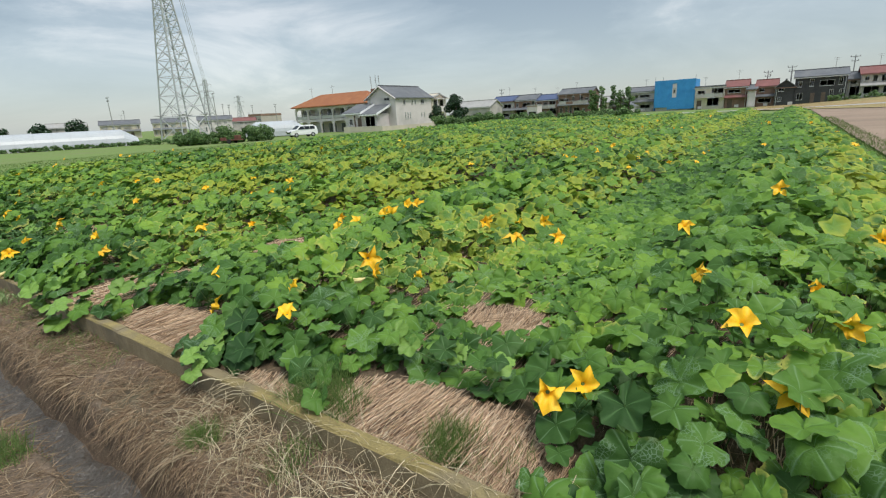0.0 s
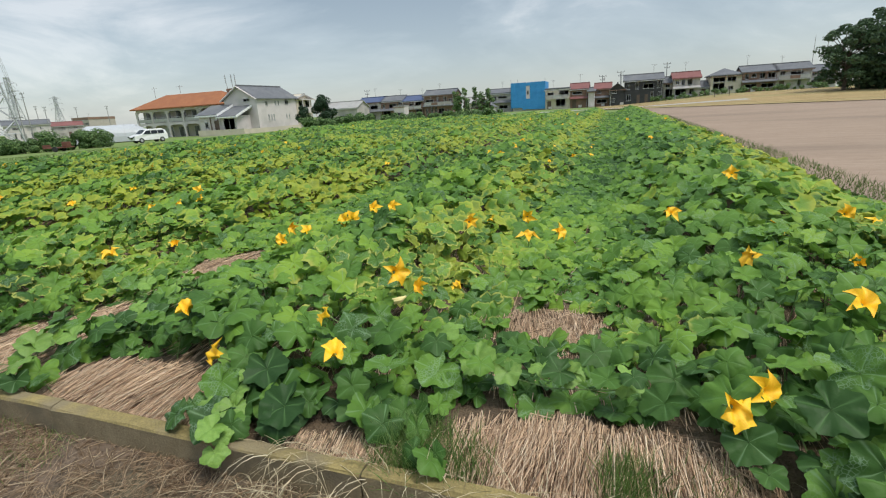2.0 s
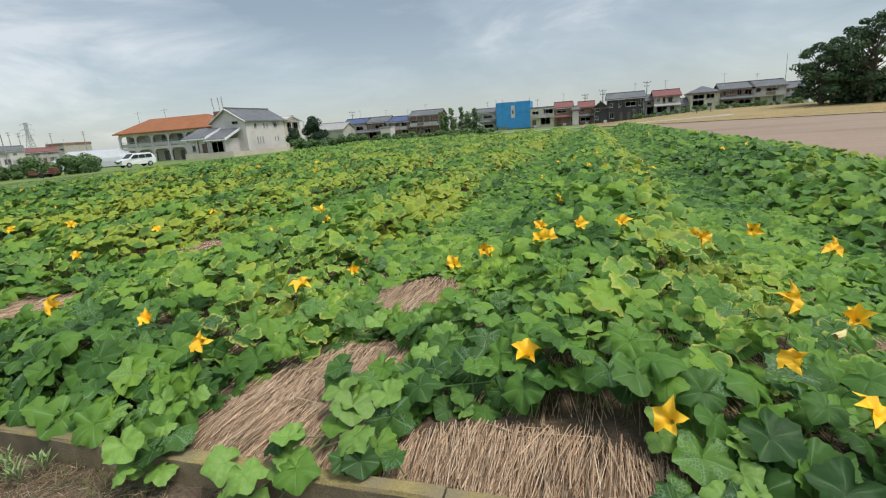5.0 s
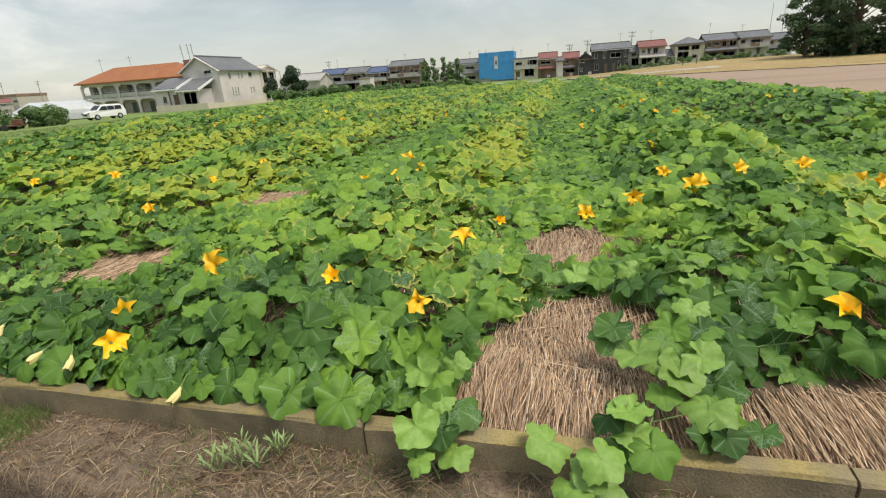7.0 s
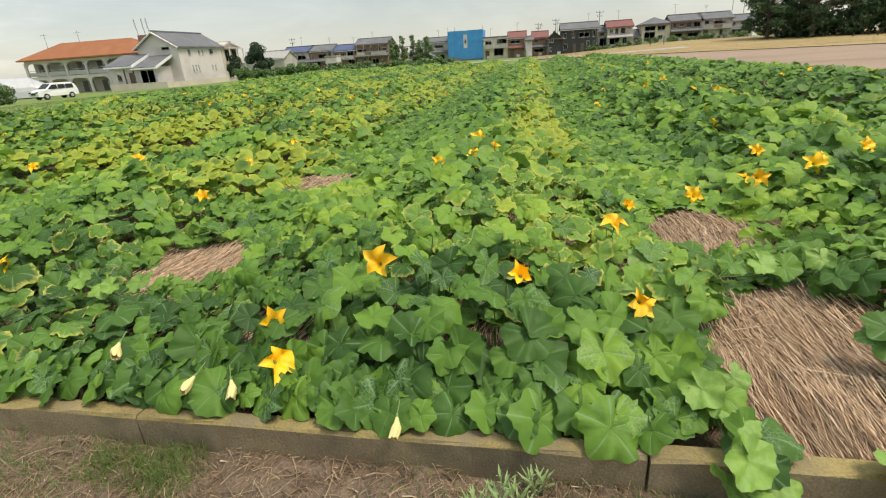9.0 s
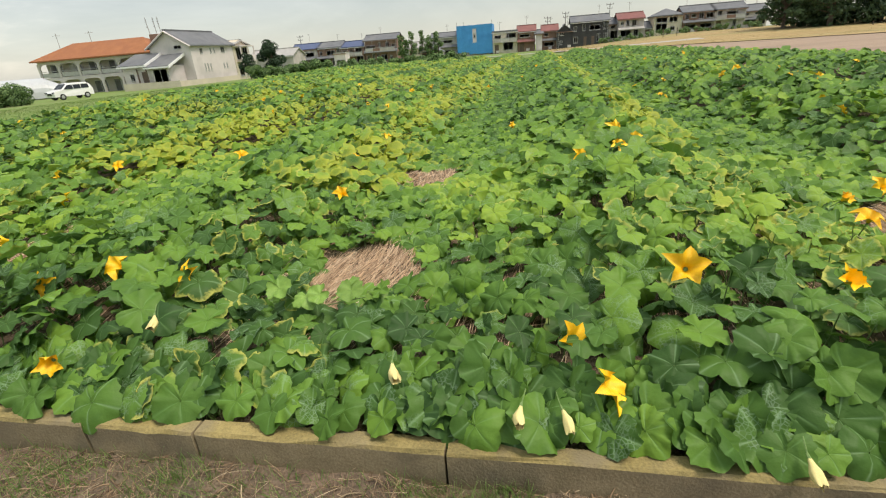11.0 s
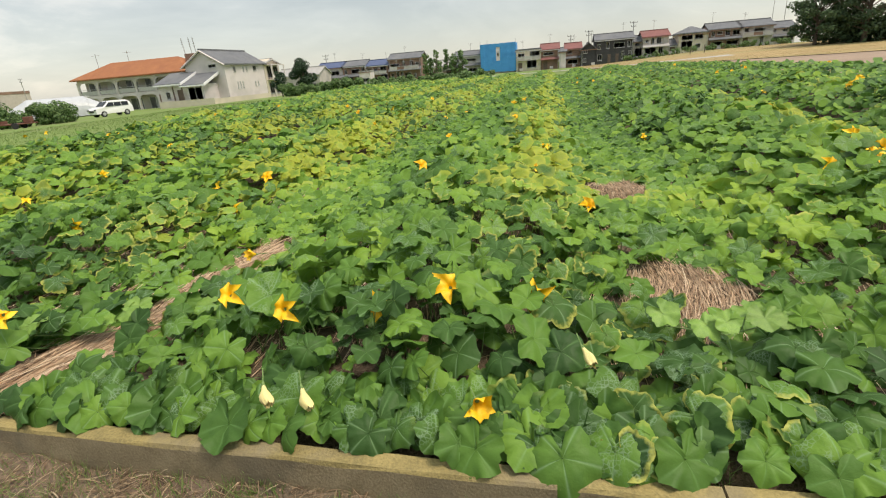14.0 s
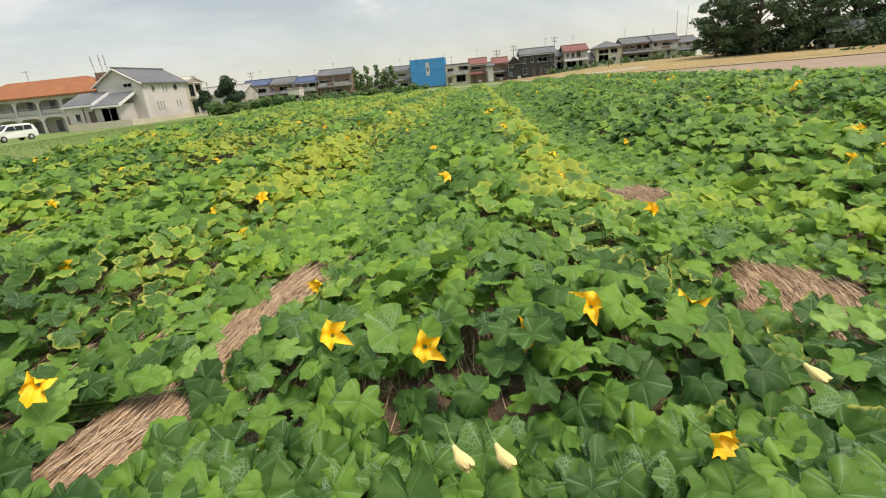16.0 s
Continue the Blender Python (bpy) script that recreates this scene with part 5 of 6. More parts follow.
house(-37.5, -33.0, 4.2, "small cottage with a pale roof among trees", M_CREAM, M_LIGHTROOF, 132, storeys=1, antenna=False)
house(-31.2, -24.2, 5.9, "grey weathered house with stepped roofs", M_GREYWALL, M_SLATE, 132, rise=1.0, lower=M_SLATE)
house(-31.0, -26.2, 2.9, "low pale shed with a dark gable roof", M_WHITE, M_SLATE, 117, 5, rise=1.3, storeys=1, pitch_x=False, antenna=False)
house(-15.1, -9.0, 5.2, "cream two-storey apartment block with balconies", M_CREAM, M_SLATE, 130, kind="flat", rise=0.3, balcony=True)
house(-8.9, -4.7, 5.9, "narrow brown house with a red metal roof", M_BROWNWALL, M_REDROOF, 130, lower=M_REDROOF)
house(-4.5, -3.0, 4.6, "low white lean-to between houses", M_WHITE, M_SLATE, 129, storeys=1, rise=0.8, antenna=False)
house(-3.0, 0.7, 5.6, "dark house with a red metal roof", M_BROWNWALL, M_REDROOF, 131, lower=M_SLATE)
house(0.6, 4.0, 5.2, "low dark timber house with a slate roof", M_BLACKWALL, M_SLATE, 129, pitch_x=False)
house(3.9, 12.4, 6.9, "tall black timber house with a grey roof", M_BLACKWALL, M_SLATE, 129)
house(12.6, 15.4, 5.9, "grey house wing with a slate roof", M_GREYWALL, M_SLATE, 131, antenna=False)
house(14.6, 20.2, 6.7, "pale house with a faded red roof", M_GREYWALL, M_REDROOF, 129, lower=M_LIGHTROOF)
house(20.3, 22.3, 4.4, "low grey lean-to between two houses", M_GREYWALL, M_SLATE, 130, storeys=1, antenna=False)
house(22.4, 28.6, 6.8, "cream two-storey house with a hipped grey roof", M_CREAM, M_SLATE, 129, kind="hip", rise=1.5, antenna=False)
house(28.7, 35.3, 7.0, "brown two-storey house with a grey tiled roof", M_BROWNWALL, M_SLATE, 129, lower=M_SLATE)
house(35.3, 41.8, 7.0, "grey-brown house with a long tiled roof and balcony", M_GREYWALL, M_SLATE, 129, balcony=True)
house(41.9, 47.0, 6.2, "pale house partly behind the grove", M_WHITE, M_SLATE, 131, lower=M_SLATE, antenna=False)
house(53.6, 58.2, 4.6, "dark shed with a grey roof under the grove", M_BLACKWALL, M_SLATE, 92, 4.0, rise=1.2, storeys=1, antenna=False, turn=-25)
house(-199, -187, 5.6, "distant beige house beyond the pasture", M_CREAM, M_SLATE, 76, 8, z0=-0.5, turn=66, lower=M_SLATE)
house(-194, -183, 5.6, "distant pale house beyond the pasture", M_CREAM, M_SLATE, 91, 8, z0=-0.5, turn=64, lower=M_SLATE)
house(-187, -175, 5.8, "distant white house beyond the pasture", M_WHITE, M_SLATE, 105, 8, z0=-0.5, turn=60)
house(-205, -194, 5.4, "distant grey house with a pale metal roof", M_GREYWALL, M_LIGHTROOF, 62, 8, z0=-0.5, turn=68)
house(-196, -186, 5.0, "distant low house with a red roof", M_GREYWALL, M_REDROOF, 124, 8, z0=-0.5, turn=58)
# brown-grey wall given a paler colour in place of haze
house(-219, -209, 7.0, "distant brown flat-roofed building", M_SHADE, M_BROWNWALL, 150, 12, "flat", 1.0, z0=0.0)

# scaffolded house wrapped in blue sheeting
e = thing("wrapped_house", pose(-19.6, 130, 0), "house under repair wrapped in bright blue sheeting", "house")
bm = bmesh.new(); box(bm, (-4.1, 0.4, -0.5), (4.1, 6.5, 6.6)); part("wall", bm, M_GREYWALL, e)
for i in range(9):
    bm = bmesh.new()
    x0 = -4.4 + i * 0.978
    if i in (4,):
        box(bm, (x0, 0.05, 0.4), (x0 + 0.97, 0.12, 3.0))
        part("sheeting", bm, M_BLUE, e)
        bm = bmesh.new()
        box(bm, (x0, 0.05, 6.2), (x0 + 0.97, 0.12, 7.0))
    else:
        box(bm, (x0, 0.02 + 0.05 * (i % 2), 0.3 + 0.5 * (i < 3)), (x0 + 0.985, 0.12, 7.05))
    part("sheeting", bm, M_BLUE, e)
for xa in (4.4, -4.48):
    bm = bmesh.new()
    box(bm, (xa, 0.1, 0.2), (xa + 0.08, 6.6, 7.0))
    part("sheeting", bm, M_BLUE, e)
for i in range(6):
    bm = bmesh.new()
    bar(bm, (-4.4 + i * 1.76, 0.22, -0.1), (-4.4 + i * 1.76, 0.22, 7.9 if i in (0, 1, 5) else 7.1), 0.05, 5)
    part("scaffold_pole", bm, M_STEEL, e)
for z in (2, 4, 6):
    bm = bmesh.new()
    bar(bm, (-4.4, 0.22, z), (4.4, 0.22, z), 0.03, 4)
    part("scaffold_rail", bm, M_STEEL, e)
bm = bmesh.new(); box(bm, (-0.48, 0.13, 3.0), (0.48, 0.16, 6.2)); banner = part("banner", bm, M_WHITE, e, "white banner with a dark panel")
bm = bmesh.new(); box(bm, (-0.30, 0.115, 3.9), (0.30, 0.13, 5.2)); part("panel", bm, M_GREYWALL, banner)
bm = bmesh.new(); box(bm, (-0.20, 0.10, 4.1), (0.16, 0.115, 4.8)); part("print", bm, M_BLACKWALL, banner)

# white gabled house
e = thing("white_house", pose(-58.4, 74.1, -0.12), "white two-storey house with a grey gabled roof and low front wing", "house")
part("wall", body(6.8, 11.0, 5.4, 2.0, False), M_WHITE, e)
part("roof", gable_roof(6.8, 11.0, 5.4, 2.0, 0.42, False, 0.18), M_SLATE, e)
bm = bmesh.new()
for s in (-1, 1):
    bm2 = Vector((s * 3.84, -5.96, 5.12)); top = Vector((0, -5.96, 7.42))
    bar(bm, bm2, top, 0.13, 4)
part("bargeboard", bm, M_WHITE, e, "white verge boards")
wing = part("wing", body(7.6, 3.6, 2.7, 0.0, True), M_WHITE, e)
wing.location = (-2.2, -7.2, 0)
for xa, xb, dz, y1 in ((-6.4, -1.7, 0.34, -5.3), (-2.0, 2.2, 0.0, -5.45)):
    bm = bmesh.new()
    v = [bm.verts.new(c) for c in ((xa, -9.5, 2.55 + dz), (xb, -9.5, 2.55 + dz), (xb, y1, 4.15 + dz), (xa, y1, 4.15 + dz))]
    u = [bm.verts.new(a.co + Vector((0, 0, 0.16))) for a in v]
    bm.faces.new(v[::-1]); bm.faces.new(u)
    for i in range(4):
        bm.faces.new((v[i], v[(i + 1) % 4], u[(i + 1) % 4], u[i]))
    part("wing_roof", bm, M_SLATE, e)
    bm = bmesh.new()
    v = [bm.verts.new(c) for c in ((xb, -9.56, 2.38 + dz), (xb + 0.1, -9.56, 2.38 + dz), (xb + 0.1, y1, 4.0 + dz), (xb, y1, 4.0 + dz))]
    u = [bm.verts.new(a.co + Vector((0, 0, 0.36))) for a in v]
    bm.faces.new(v[::-1]); bm.faces.new(u)
    for i in range(4):
        bm.faces.new((v[i], v[(i + 1) % 4], u[(i + 1) % 4], u[i]))
    box(bm, (xa, -9.58, 2.42 + dz), (xb, -9.50, 2.62 + dz))
    part("verge_board", bm, M_CARWHITE, e, "white verge and eaves boards")
window(e, 1.4, 4.9, 1.3, 0.5, -5.5, 0, 2)
window(e, 0.2, 0.3, 2.3, 2.0, -9.0, 0, 2)
window(e, -4.6, 0.9, 0.7, 1.0, -9.0)
bm = bmesh.new()
box(bm, (-2.9, -9.06, -0.1), (-2.0, -8.98, 2.1), 0.02)
part("door", bm, M_DOOR, e)
for px_ in (-3.3, -1.75):
    bm = bmesh.new()
    box(bm, (px_ - 0.07, -9.45, -0.5), (px_ + 0.07, -9.31, 2.6))
    part("porch_post", bm, M_DOOR, e)
for wy, wz, ww, wh in ((-3.0, 4.1, 0.6, 0.8), (-0.6, 4.1, 0.35, 0.8), (0.3, 4.1, 0.35, 0.8), (2.6, 4.2, 1.0, 0.8), (-2.8, 1.6, 0.3, 1.1), (-2.1, 1.6, 0.3, 1.1), (-1.4, 1.6, 0.3, 1.1), (2.2, 1.8, 0.3, 0.8), (3.0, 1.8, 0.3, 0.8)):
    window(e, wy, wz, ww, wh, 3.4, 1)
bm = bmesh.new(); box(bm, (-5.6, -10.1, -0.5), (3.9, -9.98, 0.6)); box(bm, (3.78, -9.98, -0.5), (3.9, 5.2, 0.5))
part("garden_wall", bm, M_CREAM, e, "low plain block wall")
rear = part("rear_wing", body(5.0, 5.0, 5.2, 1.0, True), M_CREAM, e)
rear.location = (0.9, 8.1, 0)
rr_ = part("rear_roof", gable_roof(5.0, 5.0, 5.2, 0.7, 0.4, True), M_LIGHTROOF, e)
rr_.location = (0.9, 8.1, 0)
for nm, pa, pb in (("balcony_floor", (3.45, 6.0, 2.6), (4.6, 10.4, 2.75)), ("parapet", (4.48, 6.0, 2.75), (4.6, 10.4, 3.6)), ("canopy", (3.45, 6.0, 5.0), (4.6, 10.4, 5.15)),
                   ("post", (4.45, 6.05, -0.5), (4.6, 6.17, 2.6)), ("post", (4.45, 8.2, -0.5), (4.6, 8.32, 2.6)), ("post", (4.45, 10.25, -0.5), (4.6, 10.37, 2.6)),
                   ("post", (4.45, 6.05, 3.6), (4.6, 6.17, 5.0)), ("post", (4.45, 8.2, 3.6), (4.6, 8.32, 5.0)), ("post", (4.45, 10.25, 3.6), (4.6, 10.37, 5.0))):
    bm = bmesh.new()
    box(bm, pa, pb)
    part(nm, bm, M_WHITE, e)
for yy, zz in ((7.1, 0.3), (9.2, 0.3), (7.1, 3.0), (9.2, 3.0)):
    window(e, yy, zz, 1.4, 1.9, 3.4, 1)

# apartment block with arched balconies
AW, AD = 21.5, 8.0
e = thing("apartment_block", pose(-73.6, 74.0, -0.65), "white two-storey apartment block with arched balconies and an orange tiled roof", "apartment block")
# wall behind the balconies in a darker tone that stands for shade
bm = bmesh.new(); box(bm, (-AW / 2, -AD / 2 + 1.5, -0.4), (AW / 2, AD / 2, 5.3)); part("wall", bm, M_SHADE, e)
part("roof", hip_roof(AW, AD, 5.3, 2.45, 0.7), M_ORANGE, e)
bm = bmesh.new(); box(bm, (-AW / 2, -AD / 2, 2.5), (AW / 2, -AD / 2 + 1.5, 2.85)); box(bm, (-AW / 2, -AD / 2, 5.0), (AW / 2, -AD / 2 + 1.5, 5.28)); box(bm, (AW / 2 - 2.5, -AD / 2, -0.4), (AW / 2, -AD / 2 + 1.4, 5.0))
box(bm, (-AW / 2, -AD / 2, -0.4), (AW / 2, -AD / 2 + 1.49, 0.0))
part("floor_slab", bm, M_WHITE, e)
bay = (AW - 2.5) / 5
for s in range(2):
    for i in range(6):
        bm = bmesh.new()
        xx = -AW / 2 + i * bay
        z0, z1 = (0.0, 2.5) if s == 0 else (2.85, 5.0)
        box(bm, (xx - 0.2, -AD / 2 - 0.02, z0), (xx + 0.2, -AD / 2 + 0.2, z1))
        part("pillar", bm, M_WHITE, e)
        if i < 5:
            # arch spandrel with rounded corners
            bm = bmesh.new()
            n = 12
            pts = []
            for k in range(n + 1):
                f = k / n
                pts.append((xx + 0.2 + (bay - 0.4) * f, z1 - 0.12 - 0.62 * (abs(2 * f - 1) ** 7)))
            for (xa, za), (xb, zb) in zip(pts, pts[1:]):
                vv = [bm.verts.new(c) for c in ((xa, -AD / 2, za), (xb, -AD / 2, zb), (xb, -AD / 2, z1), (xa, -AD / 2, z1))]
                uu = [bm.verts.new(c.co + Vector((0, 0.16, 0))) for c in vv]
                bm.faces.new(vv); bm.faces.new(uu[::-1]); bm.faces.new((vv[0], uu[0], uu[1], vv[1]))
            bmesh.ops.remove_doubles(bm, verts=bm.verts, dist=0.001)
            part("arch", bm, M_WHITE, e)
            if s == 1:
                bm = bmesh.new()
                box(bm, (xx + 0.3, -AD / 2 + 0.06, z0 + 0.1), (xx + bay - 0.3, -AD / 2 + 0.12, z0 + 0.72))
                part("railing", bm, M_CURTAIN, e, "pale balcony panel")
                bm = bmesh.new()
                bar(bm, (xx + 0.2, -AD / 2 + 0.09, z0 + 0.95), (xx + bay - 0.2, -AD / 2 + 0.09, z0 + 0.95), 0.035, 5)
                part("handrail", bm, M_FRAME, e)
            window(e, xx + bay / 2, z0 + 0.12, 2.4, 1.85, -AD / 2 + 1.47, 0, (0, 1, 0, 2, 0)[i])
bm = bmesh.new(); box(bm, (AW / 2 - 6.0, -AD / 2 - 0.05, -0.3), (AW / 2 - 2.8, -AD / 2 + 0.02, 2.3))
for k in range(8):
    box(bm, (AW / 2 - 6.0, -AD / 2 - 0.08, -0.2 + k * 0.3), (AW / 2 - 2.8, -AD / 2 - 0.04, 0.04 + k * 0.3))
part("shutter", bm, M_BROWNWALL, e, "dark roller shutter")
bm = bmesh.new()
for ax in (-3.0, -9.5):
    bar(bm, (ax, 0, 6.2), (ax, 0, 9.6), 0.04, 5); bar(bm, (ax - 0.8, 0, 9.3), (ax + 0.8, 0, 9.3), 0.025, 4)
part("antenna", bm, M_POLE, e)

bm = bmesh.new()
box(bm, (8.7, -0.9, 5.5), (10.6, 0.9, 8.1), 0.03)
part("stair_tower", bm, M_BROWNWALL, e, "square brown rooftop tower")
for ax, lean in ((8.4, -0.35), (9.6, -0.2), (10.4, -0.2)):
    bm = bmesh.new()
    bar(bm, (ax, 0, 6.5), (ax + lean, 0, 10.6), 0.05, 5)
    for kz in range(4):
        box(bm, (ax + lean - 0.13, -0.03, 9.2 + 0.35 * kz), (ax + lean + 0.13, 0.03, 9.28 + 0.35 * kz))
    part("mast", bm, M_POLE, e)

# white estate car
e = thing("car", pose(-58.3, 49.6, float(land(-58.3, 49.6)) - 0.0, 0, 0, 76), "white estate car parked on the grass by the apartments", "car")
bm = bmesh.new()
prof = ((-2.25, 0.35), (-2.28, 0.75), (-2.1, 0.98), (-1.25, 1.10), (-0.55, 1.62), (-0.2, 1.72), (1.6, 1.70), (2.05, 1.45), (2.22, 1.0), (2.22, 0.35))
rows = []
for yy, sh in ((-0.88, 0.0), (-0.80, 0.06), (0.80, 0.06), (0.88, 0.0)):
    rows.append([bm.verts.new((x_ * (0.985 if sh == 0 else 1), yy * (1 - 0.12 * (z_ > 1.2)), z_ + (sh if z_ > 1.0 else 0))) for x_, z_ in prof])
for a, b in zip(rows, rows[1:]):
    for j in range(len(prof)):
        k = (j + 1) % len(prof)
        bm.faces.new((a[j], a[k], b[k], b[j]))
bm.faces.new(rows[0][::-1]); bm.faces.new(rows[-1])
bmesh.ops.recalc_face_normals(bm, faces=bm.faces)
part("body", bm, M_CARWHITE, e)
for xa, xb in ((-0.85, -0.02), (0.04, 0.85), (0.92, 1.75)):
    for s in (-1, 1):
        bm = bmesh.new()
        vv = [bm.verts.new((x_, s * y_, z_)) for x_, y_, z_ in ((xa - (0.25 if xa < -0.5 else 0), 0.885, 1.12), (xb, 0.885, 1.12), (xb, 0.795, 1.58), (xa + (0.3 if xa < -0.5 else 0), 0.795, 1.58))]
        uu = [bm.verts.new(c.co + Vector((0, -0.05 * s, 0))) for c in vv]
        bm.faces.new(vv if s < 0 else vv[::-1])
        for i in range(4):
            bm.faces.new((vv[i], vv[(i + 1) % 4], uu[(i + 1) % 4], uu[i]))
        part("side_window", bm, M_GLASS, e)
bm = bmesh.new()
vv = [bm.verts.new(c) for c in ((-1.24, -0.72, 1.18), (-1.24, 0.72, 1.18), (-0.62, 0.64, 1.68), (-0.62, -0.64, 1.68))]
uu = [bm.verts.new(c.co + Vector((-0.03, 0, 0.03))) for c in vv]
bm.faces.new(uu); bm.faces.new(vv[::-1])
for i in range(4):
    bm.faces.new((vv[i], vv[(i + 1) % 4], uu[(i + 1) % 4], uu[i]))
part("windscreen", bm, M_GLASS, e)
for wx in (-1.4, 1.35):
    for s in (-1, 1):
        bm = bmesh.new()
        bmesh.ops.create_cone(bm, cap_ends=True, segments=20, radius1=0.33, radius2=0.33, depth=0.22, matrix=Matrix.Translation((wx, s * 0.80, 0.33)) @ pose(0, 0, 0, 90))
        wheel = part("wheel", bm, M_TYRE, e)
        bm = bmesh.new()
        bmesh.ops.create_cone(bm, cap_ends=True, segments=12, radius1=0.19, radius2=0.17, depth=0.04, matrix=Matrix.Translation((wx, s * 0.925, 0.33)) @ pose(0, 0, 0, 90))
        part("rim", bm, M_STEEL, wheel)
for s in (-1, 1):
    bm = bmesh.new(); box(bm, (-2.3, s * 0.68 - 0.16, 0.74), (-2.15, s * 0.68 + 0.16, 0.9), 0.02); part("headlight", bm, M_GLASS, e)
bm = bmesh.new(); box(bm, (-2.31, -0.45, 0.55), (-2.2, 0.45, 0.8), 0.02); part("grille", bm, M_GLASS, e)


# plastic tunnel greenhouses
def tunnel(ax, ay, bx_, by_, width, height, z0, hoops):
    a, b = Vector((ax, ay, 0)), Vector((bx_, by_, 0))
    ln = (b - a).length
    ang = math.degrees(math.atan2(by_ - ay, bx_ - ax))
    e = thing("greenhouse", pose(ax, ay, z0, 0, 0, ang), "long tunnel greenhouse of translucent white film over hoops", "greenhouse", "tunnel greenhouses")
    bm = bmesh.new()
    n, m = 16, max(4, int(ln / 1.0))
    rows = []
    for i in range(m + 1):
        x_ = ln * i / m
        endf = min(1.0, 0.55 + 0.45 * min(i, m - i) / 2) if m > 6 else 1
        rows.append([bm.verts.new((x_, -math.cos(math.pi * k / n) * width / 2, (math.sin(math.pi * k / n) ** 0.7) * height * endf - 0.02 * (i % 2))) for k in range(n + 1)])
    for p_, q_ in zip(rows, rows[1:]):
        for k in range(n):
            bm.faces.new((p_[k], p_[k + 1], q_[k + 1], q_[k]))
    bm.faces.new(rows[0]); bm.faces.new(rows[-1][::-1])
    bmesh.ops.recalc_face_normals(bm, faces=bm.faces)
    part("film", bm, M_FILM, e)
    for h in range(hoops):
        x_ = ln * (h + 1) / (hoops + 1)
        bm = bmesh.new()
        tube(bm, [(x_, -math.cos(math.pi * k / 10) * (width / 2 + 0.03), (math.sin(math.pi * k / 10) ** 0.7) * (height + 0.03)) for k in range(11)], 0.02, 4)
        part("hoop", bm, M_STEEL, e)


tunnel(-87.8, 38.5, -97.5, 6.0, 6.0, 2.9, -0.75, 14)
tunnel(-70.6, 60.6, -77.6, 52.5, 5.0, 2.6, -0.38, 5)

# red farm trailer in the grass
e = thing("farm_trailer", pose(-52.0, 33.6, float(land(-52.0, 33.6)), 0, 0, 25), "small rusty red farm trailer in the grass", "trailer")
bm = bmesh.new(); box(bm, (-1.2, -0.6, 0.35), (1.2, 0.6, 0.45), 0.02); box(bm, (-1.2, -0.6, 0.45), (-1.14, 0.6, 0.72)); box(bm, (0.5, -0.3, 0.45), (1.1, 0.3, 0.95), 0.05); part("bed", bm, M_RED, e)
for s in (-1, 1):
    bm = bmesh.new(); bmesh.ops.create_cone(bm, cap_ends=True, segments=14, radius1=0.27, radius2=0.27, depth=0.15, matrix=Matrix.Translation((0, s * 0.68, 0.26)) @ pose(0, 0, 0, 90)); part("wheel", bm, M_TYRE, e)


# ---- pylons and poles ----
def pylon(x, y, base, top_w, h, arms, thick, label, guard=False, turn=20):
    e = thing("power_pylon", pose(x, y, float(land(x, y)) - 0.2, 0, 0, turn), label, "pylon")
    cs = ((-1, -1), (1, -1), (1, 1), (-1, 1))

    def wid(z):
        return (base + (top_w - base) * min(1, z / (h * 0.72))) / 2
    levels = [0]
    while levels[-1] < h * 0.98:
        levels.append(levels[-1] + max(1.8, wid(levels[-1]) * 1.35))
    levels[-1] = h
    for sx, sy in cs:
        bm = bmesh.new()
        tube(bm, [(sx * wid(a), sy * wid(a), a) for a in levels], thick, 4)
        part("leg", bm, M_STEEL, e)
        if guard:
            zg = 5.4
            for k in range(12):
                a = k * math.pi / 6
                bm = bmesh.new()
                bar(bm, (sx * wid(zg), sy * wid(zg), zg), (sx * wid(zg) + 1.3 * math.cos(a), sy * wid(zg) + 1.3 * math.sin(a), zg + 0.12), 0.045, 4)
                part("guard_spike", bm, M_POLE, e)
    bm = bmesh.new()
    for a, b in zip(levels, levels[1:]):
        for k in range(4):
            (x0, y0), (x1, y1) = cs[k], cs[(k + 1) % 4]
            bar(bm, (x0 * wid(a), y0 * wid(a), a), (x1 * wid(b), y1 * wid(b), b), thick * 0.5, 3)
            bar(bm, (x1 * wid(a), y1 * wid(a), a), (x0 * wid(b), y0 * wid(b), b), thick * 0.5, 3)
            bar(bm, (x0 * wid(b), y0 * wid(b), b), (x1 * wid(b), y1 * wid(b), b), thick * 0.5, 3)
            zm = (a + b) / 2
            bar(bm, (x0 * wid(zm), y0 * wid(zm), zm), (x1 * wid(zm), y1 * wid(zm), zm), thick * 0.35, 3)
    part("lattice", bm, M_STEEL, e)
    for z, w in arms:
        bm = bmesh.new()
        for s in (-1, 1):
            for yy in (-1, 1):
                bar(bm, (s * wid(z), yy * wid(z), z), (s * w, 0, z + 0.3), thick * 0.5, 3)
                bar(bm, (s * wid(z + 1.5), yy * wid(z + 1.5), z + 1.5), (s * w, 0, z + 0.3), thick * 0.4, 3)
            bar(bm, (s * w, 0, z + 0.3), (s * w, 0, z - 1.6), 0.12, 5)
        part("cross_arm", bm, M_STEEL, e)


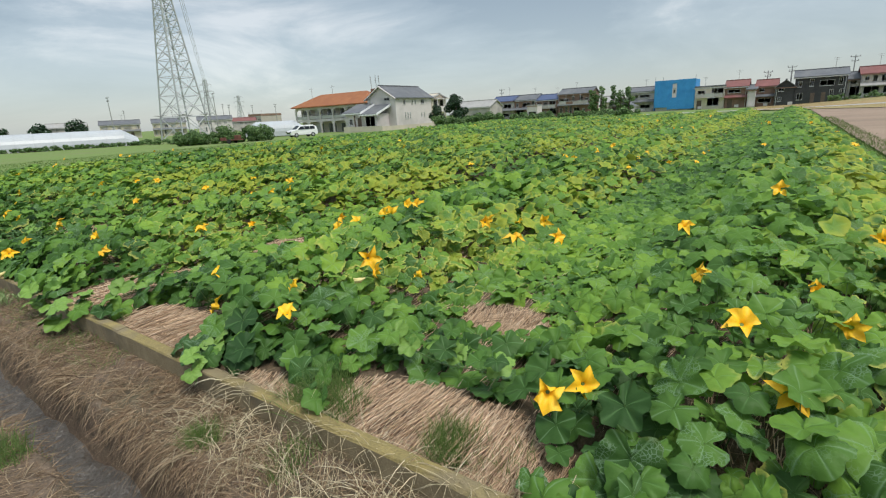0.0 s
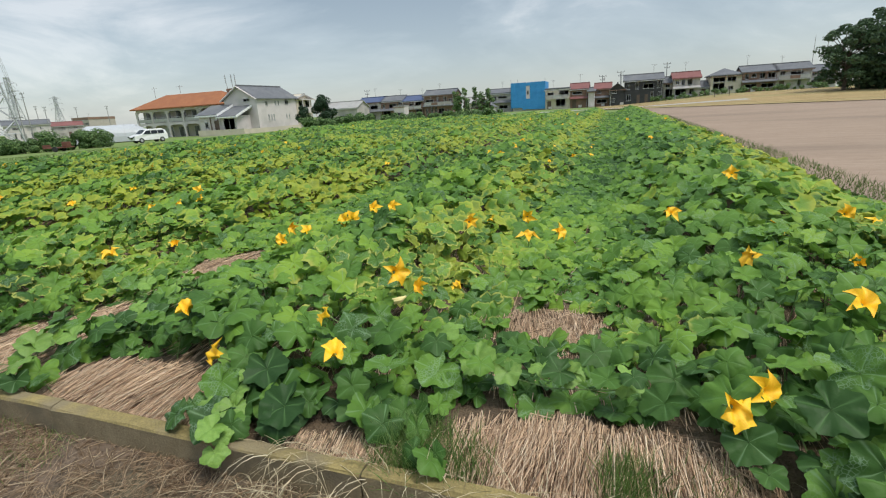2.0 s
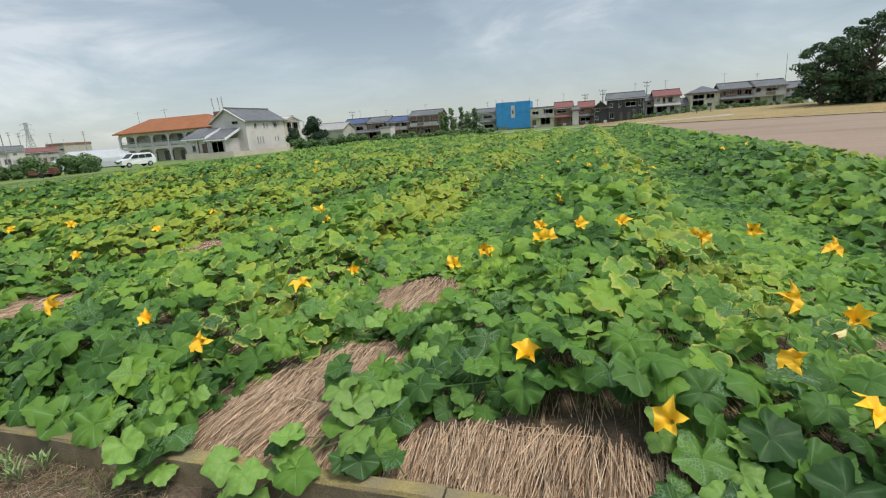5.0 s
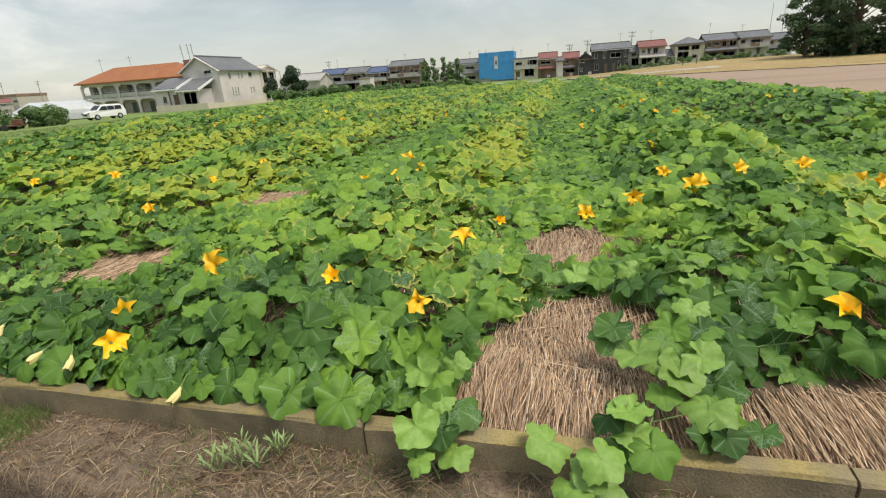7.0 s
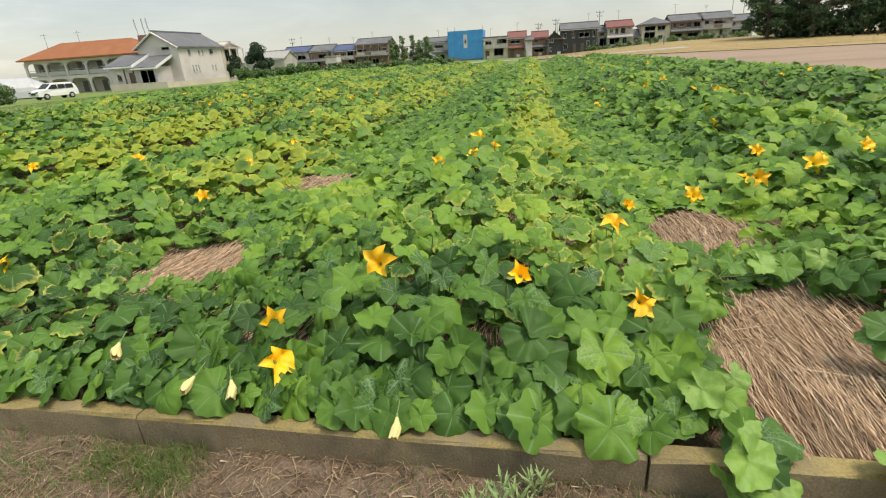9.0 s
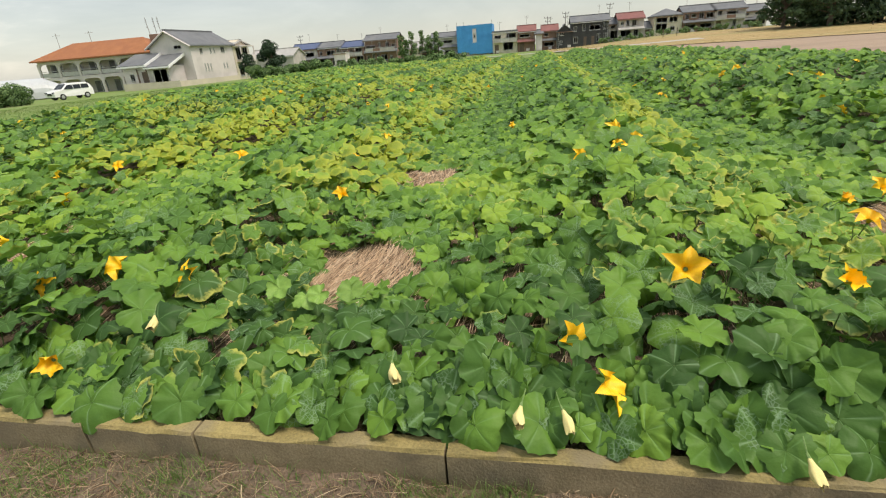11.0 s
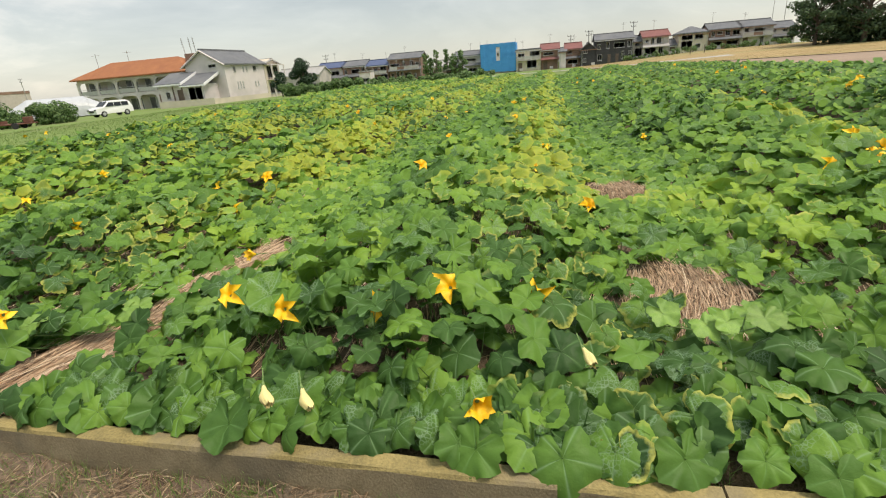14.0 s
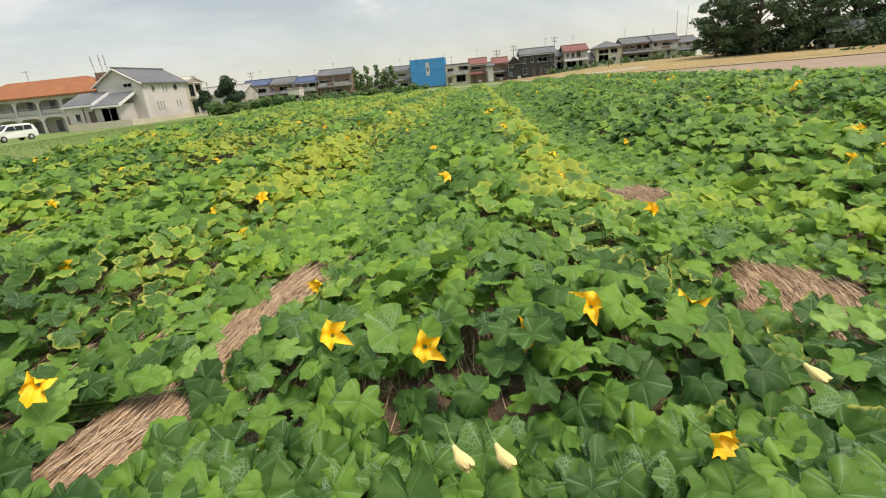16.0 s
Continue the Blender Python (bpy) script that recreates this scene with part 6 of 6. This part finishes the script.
pylon(-111.6, 60.0, 7.6, 2.0, 46, ((34, 6), (38.5, 6.5), (43, 5.5)), 0.17, "tall grey steel lattice power pylon", True, 8)
pylon(-370, 219, 9, 2, 38, ((24, 6), (29, 6.5), (34, 5.5)), 0.22, "distant grey steel lattice power pylon")
pylon(-520, 345, 9, 2, 36, ((24, 6), (29, 6.5), (34, 5.5)), 0.24, "faint distant steel lattice power pylon")
e = thing("power_line", pose(-111.6, 60.0, 0), "thin sagging high-voltage cables between pylons", "cable")
for s in (-1, 1):
    for z in (33, 37.5, 42):
        bm = bmesh.new()
        a, b = Vector((s * 6, 0, z)), Vector((-258 + s * 6, 159, z * 0.72))
        tube(bm, [a.lerp(b, k / 24) - Vector((0, 0, 36 * k / 24 * (1 - k / 24))) for k in range(25)], 0.045, 3)
        part("cable", bm, M_POLE, e)


def pole(x, y, h, lean=0.0):
    e = thing("utility_pole", pose(x, y, float(land(x, y)) - 0.1, 0, lean), "slim concrete utility pole with cross-arms", "pole", "utility poles")
    bm = bmesh.new(); bar(bm, (0, 0, 0), (0, 0, h), 0.15, 8, 0.09); part("shaft", bm, M_POLE, e)
    for z, w in ((h - 0.4, 0.9), (h - 1.3, 0.6)):
        bm = bmesh.new(); box(bm, (-w, -0.06, z), (w, 0.06, z + 0.12))
        for k in range(3):
            bmesh.ops.create_cone(bm, cap_ends=True, segments=6, radius1=0.08, radius2=0.05, depth=0.3, matrix=Matrix.Translation((-w * 0.9 + k * w * 0.9, 0, z + 0.25)))
        part("cross_arm", bm, M_POLE, e)


pole(-154, 62, 12); pole(-230, 118, 11); pole(-240, 140, 11.5); pole(-175, 112, 10.5); pole(-226, 96, 11); pole(-138, 84, 12.2); pole(-121, 72, 11.5); pole(-200, 125, 12); pole(-215, 150, 12); pole(-185, 141, 11)
pole(-68, 134, 9.0); pole(3.0, 140, 8.6); pole(14.0, 141, 9.2); pole(-1.5, 140, 8.0)
for x, h in ((43, 11.4), (45.5, 12.0)):
    e = thing("aerial_mast", pose(x, 134, float(land(x, 134)) - 0.1), "thin grey radio mast behind the houses", "mast", "aerial masts")
    bm = bmesh.new(); bar(bm, (0, 0, 0), (0, 0, h), 0.09, 6, 0.04); part("shaft", bm, M_POLE, e)
# stakes and a felled plank on the ripe grass
for k, (x, y, h) in enumerate(((48.5, 88.5, 1.1), (46.0, 90, 0.6), (51, 92, 1.0), (20, 108, 1.6), (22.5, 108, 1.6))):
    bm = bmesh.new(); box(bm, (-0.06, -0.06, -0.2), (0.06, 0.06, h), 0.01)
    st = tagged(part("stake", bm, M_BARK), "grey wooden stake in the ripe grass", "stake", "stakes")
    st.location = (x, y, float(land(x, y)))
bm = bmesh.new(); box(bm, (-1.6, -0.15, 0.1), (1.6, 0.15, 0.25), 0.02)
pk = tagged(part("plank", bm, M_WHITE), "pale plank lying on the grass bank", "plank"); pk.location = (57, 79, float(land(57, 79)))
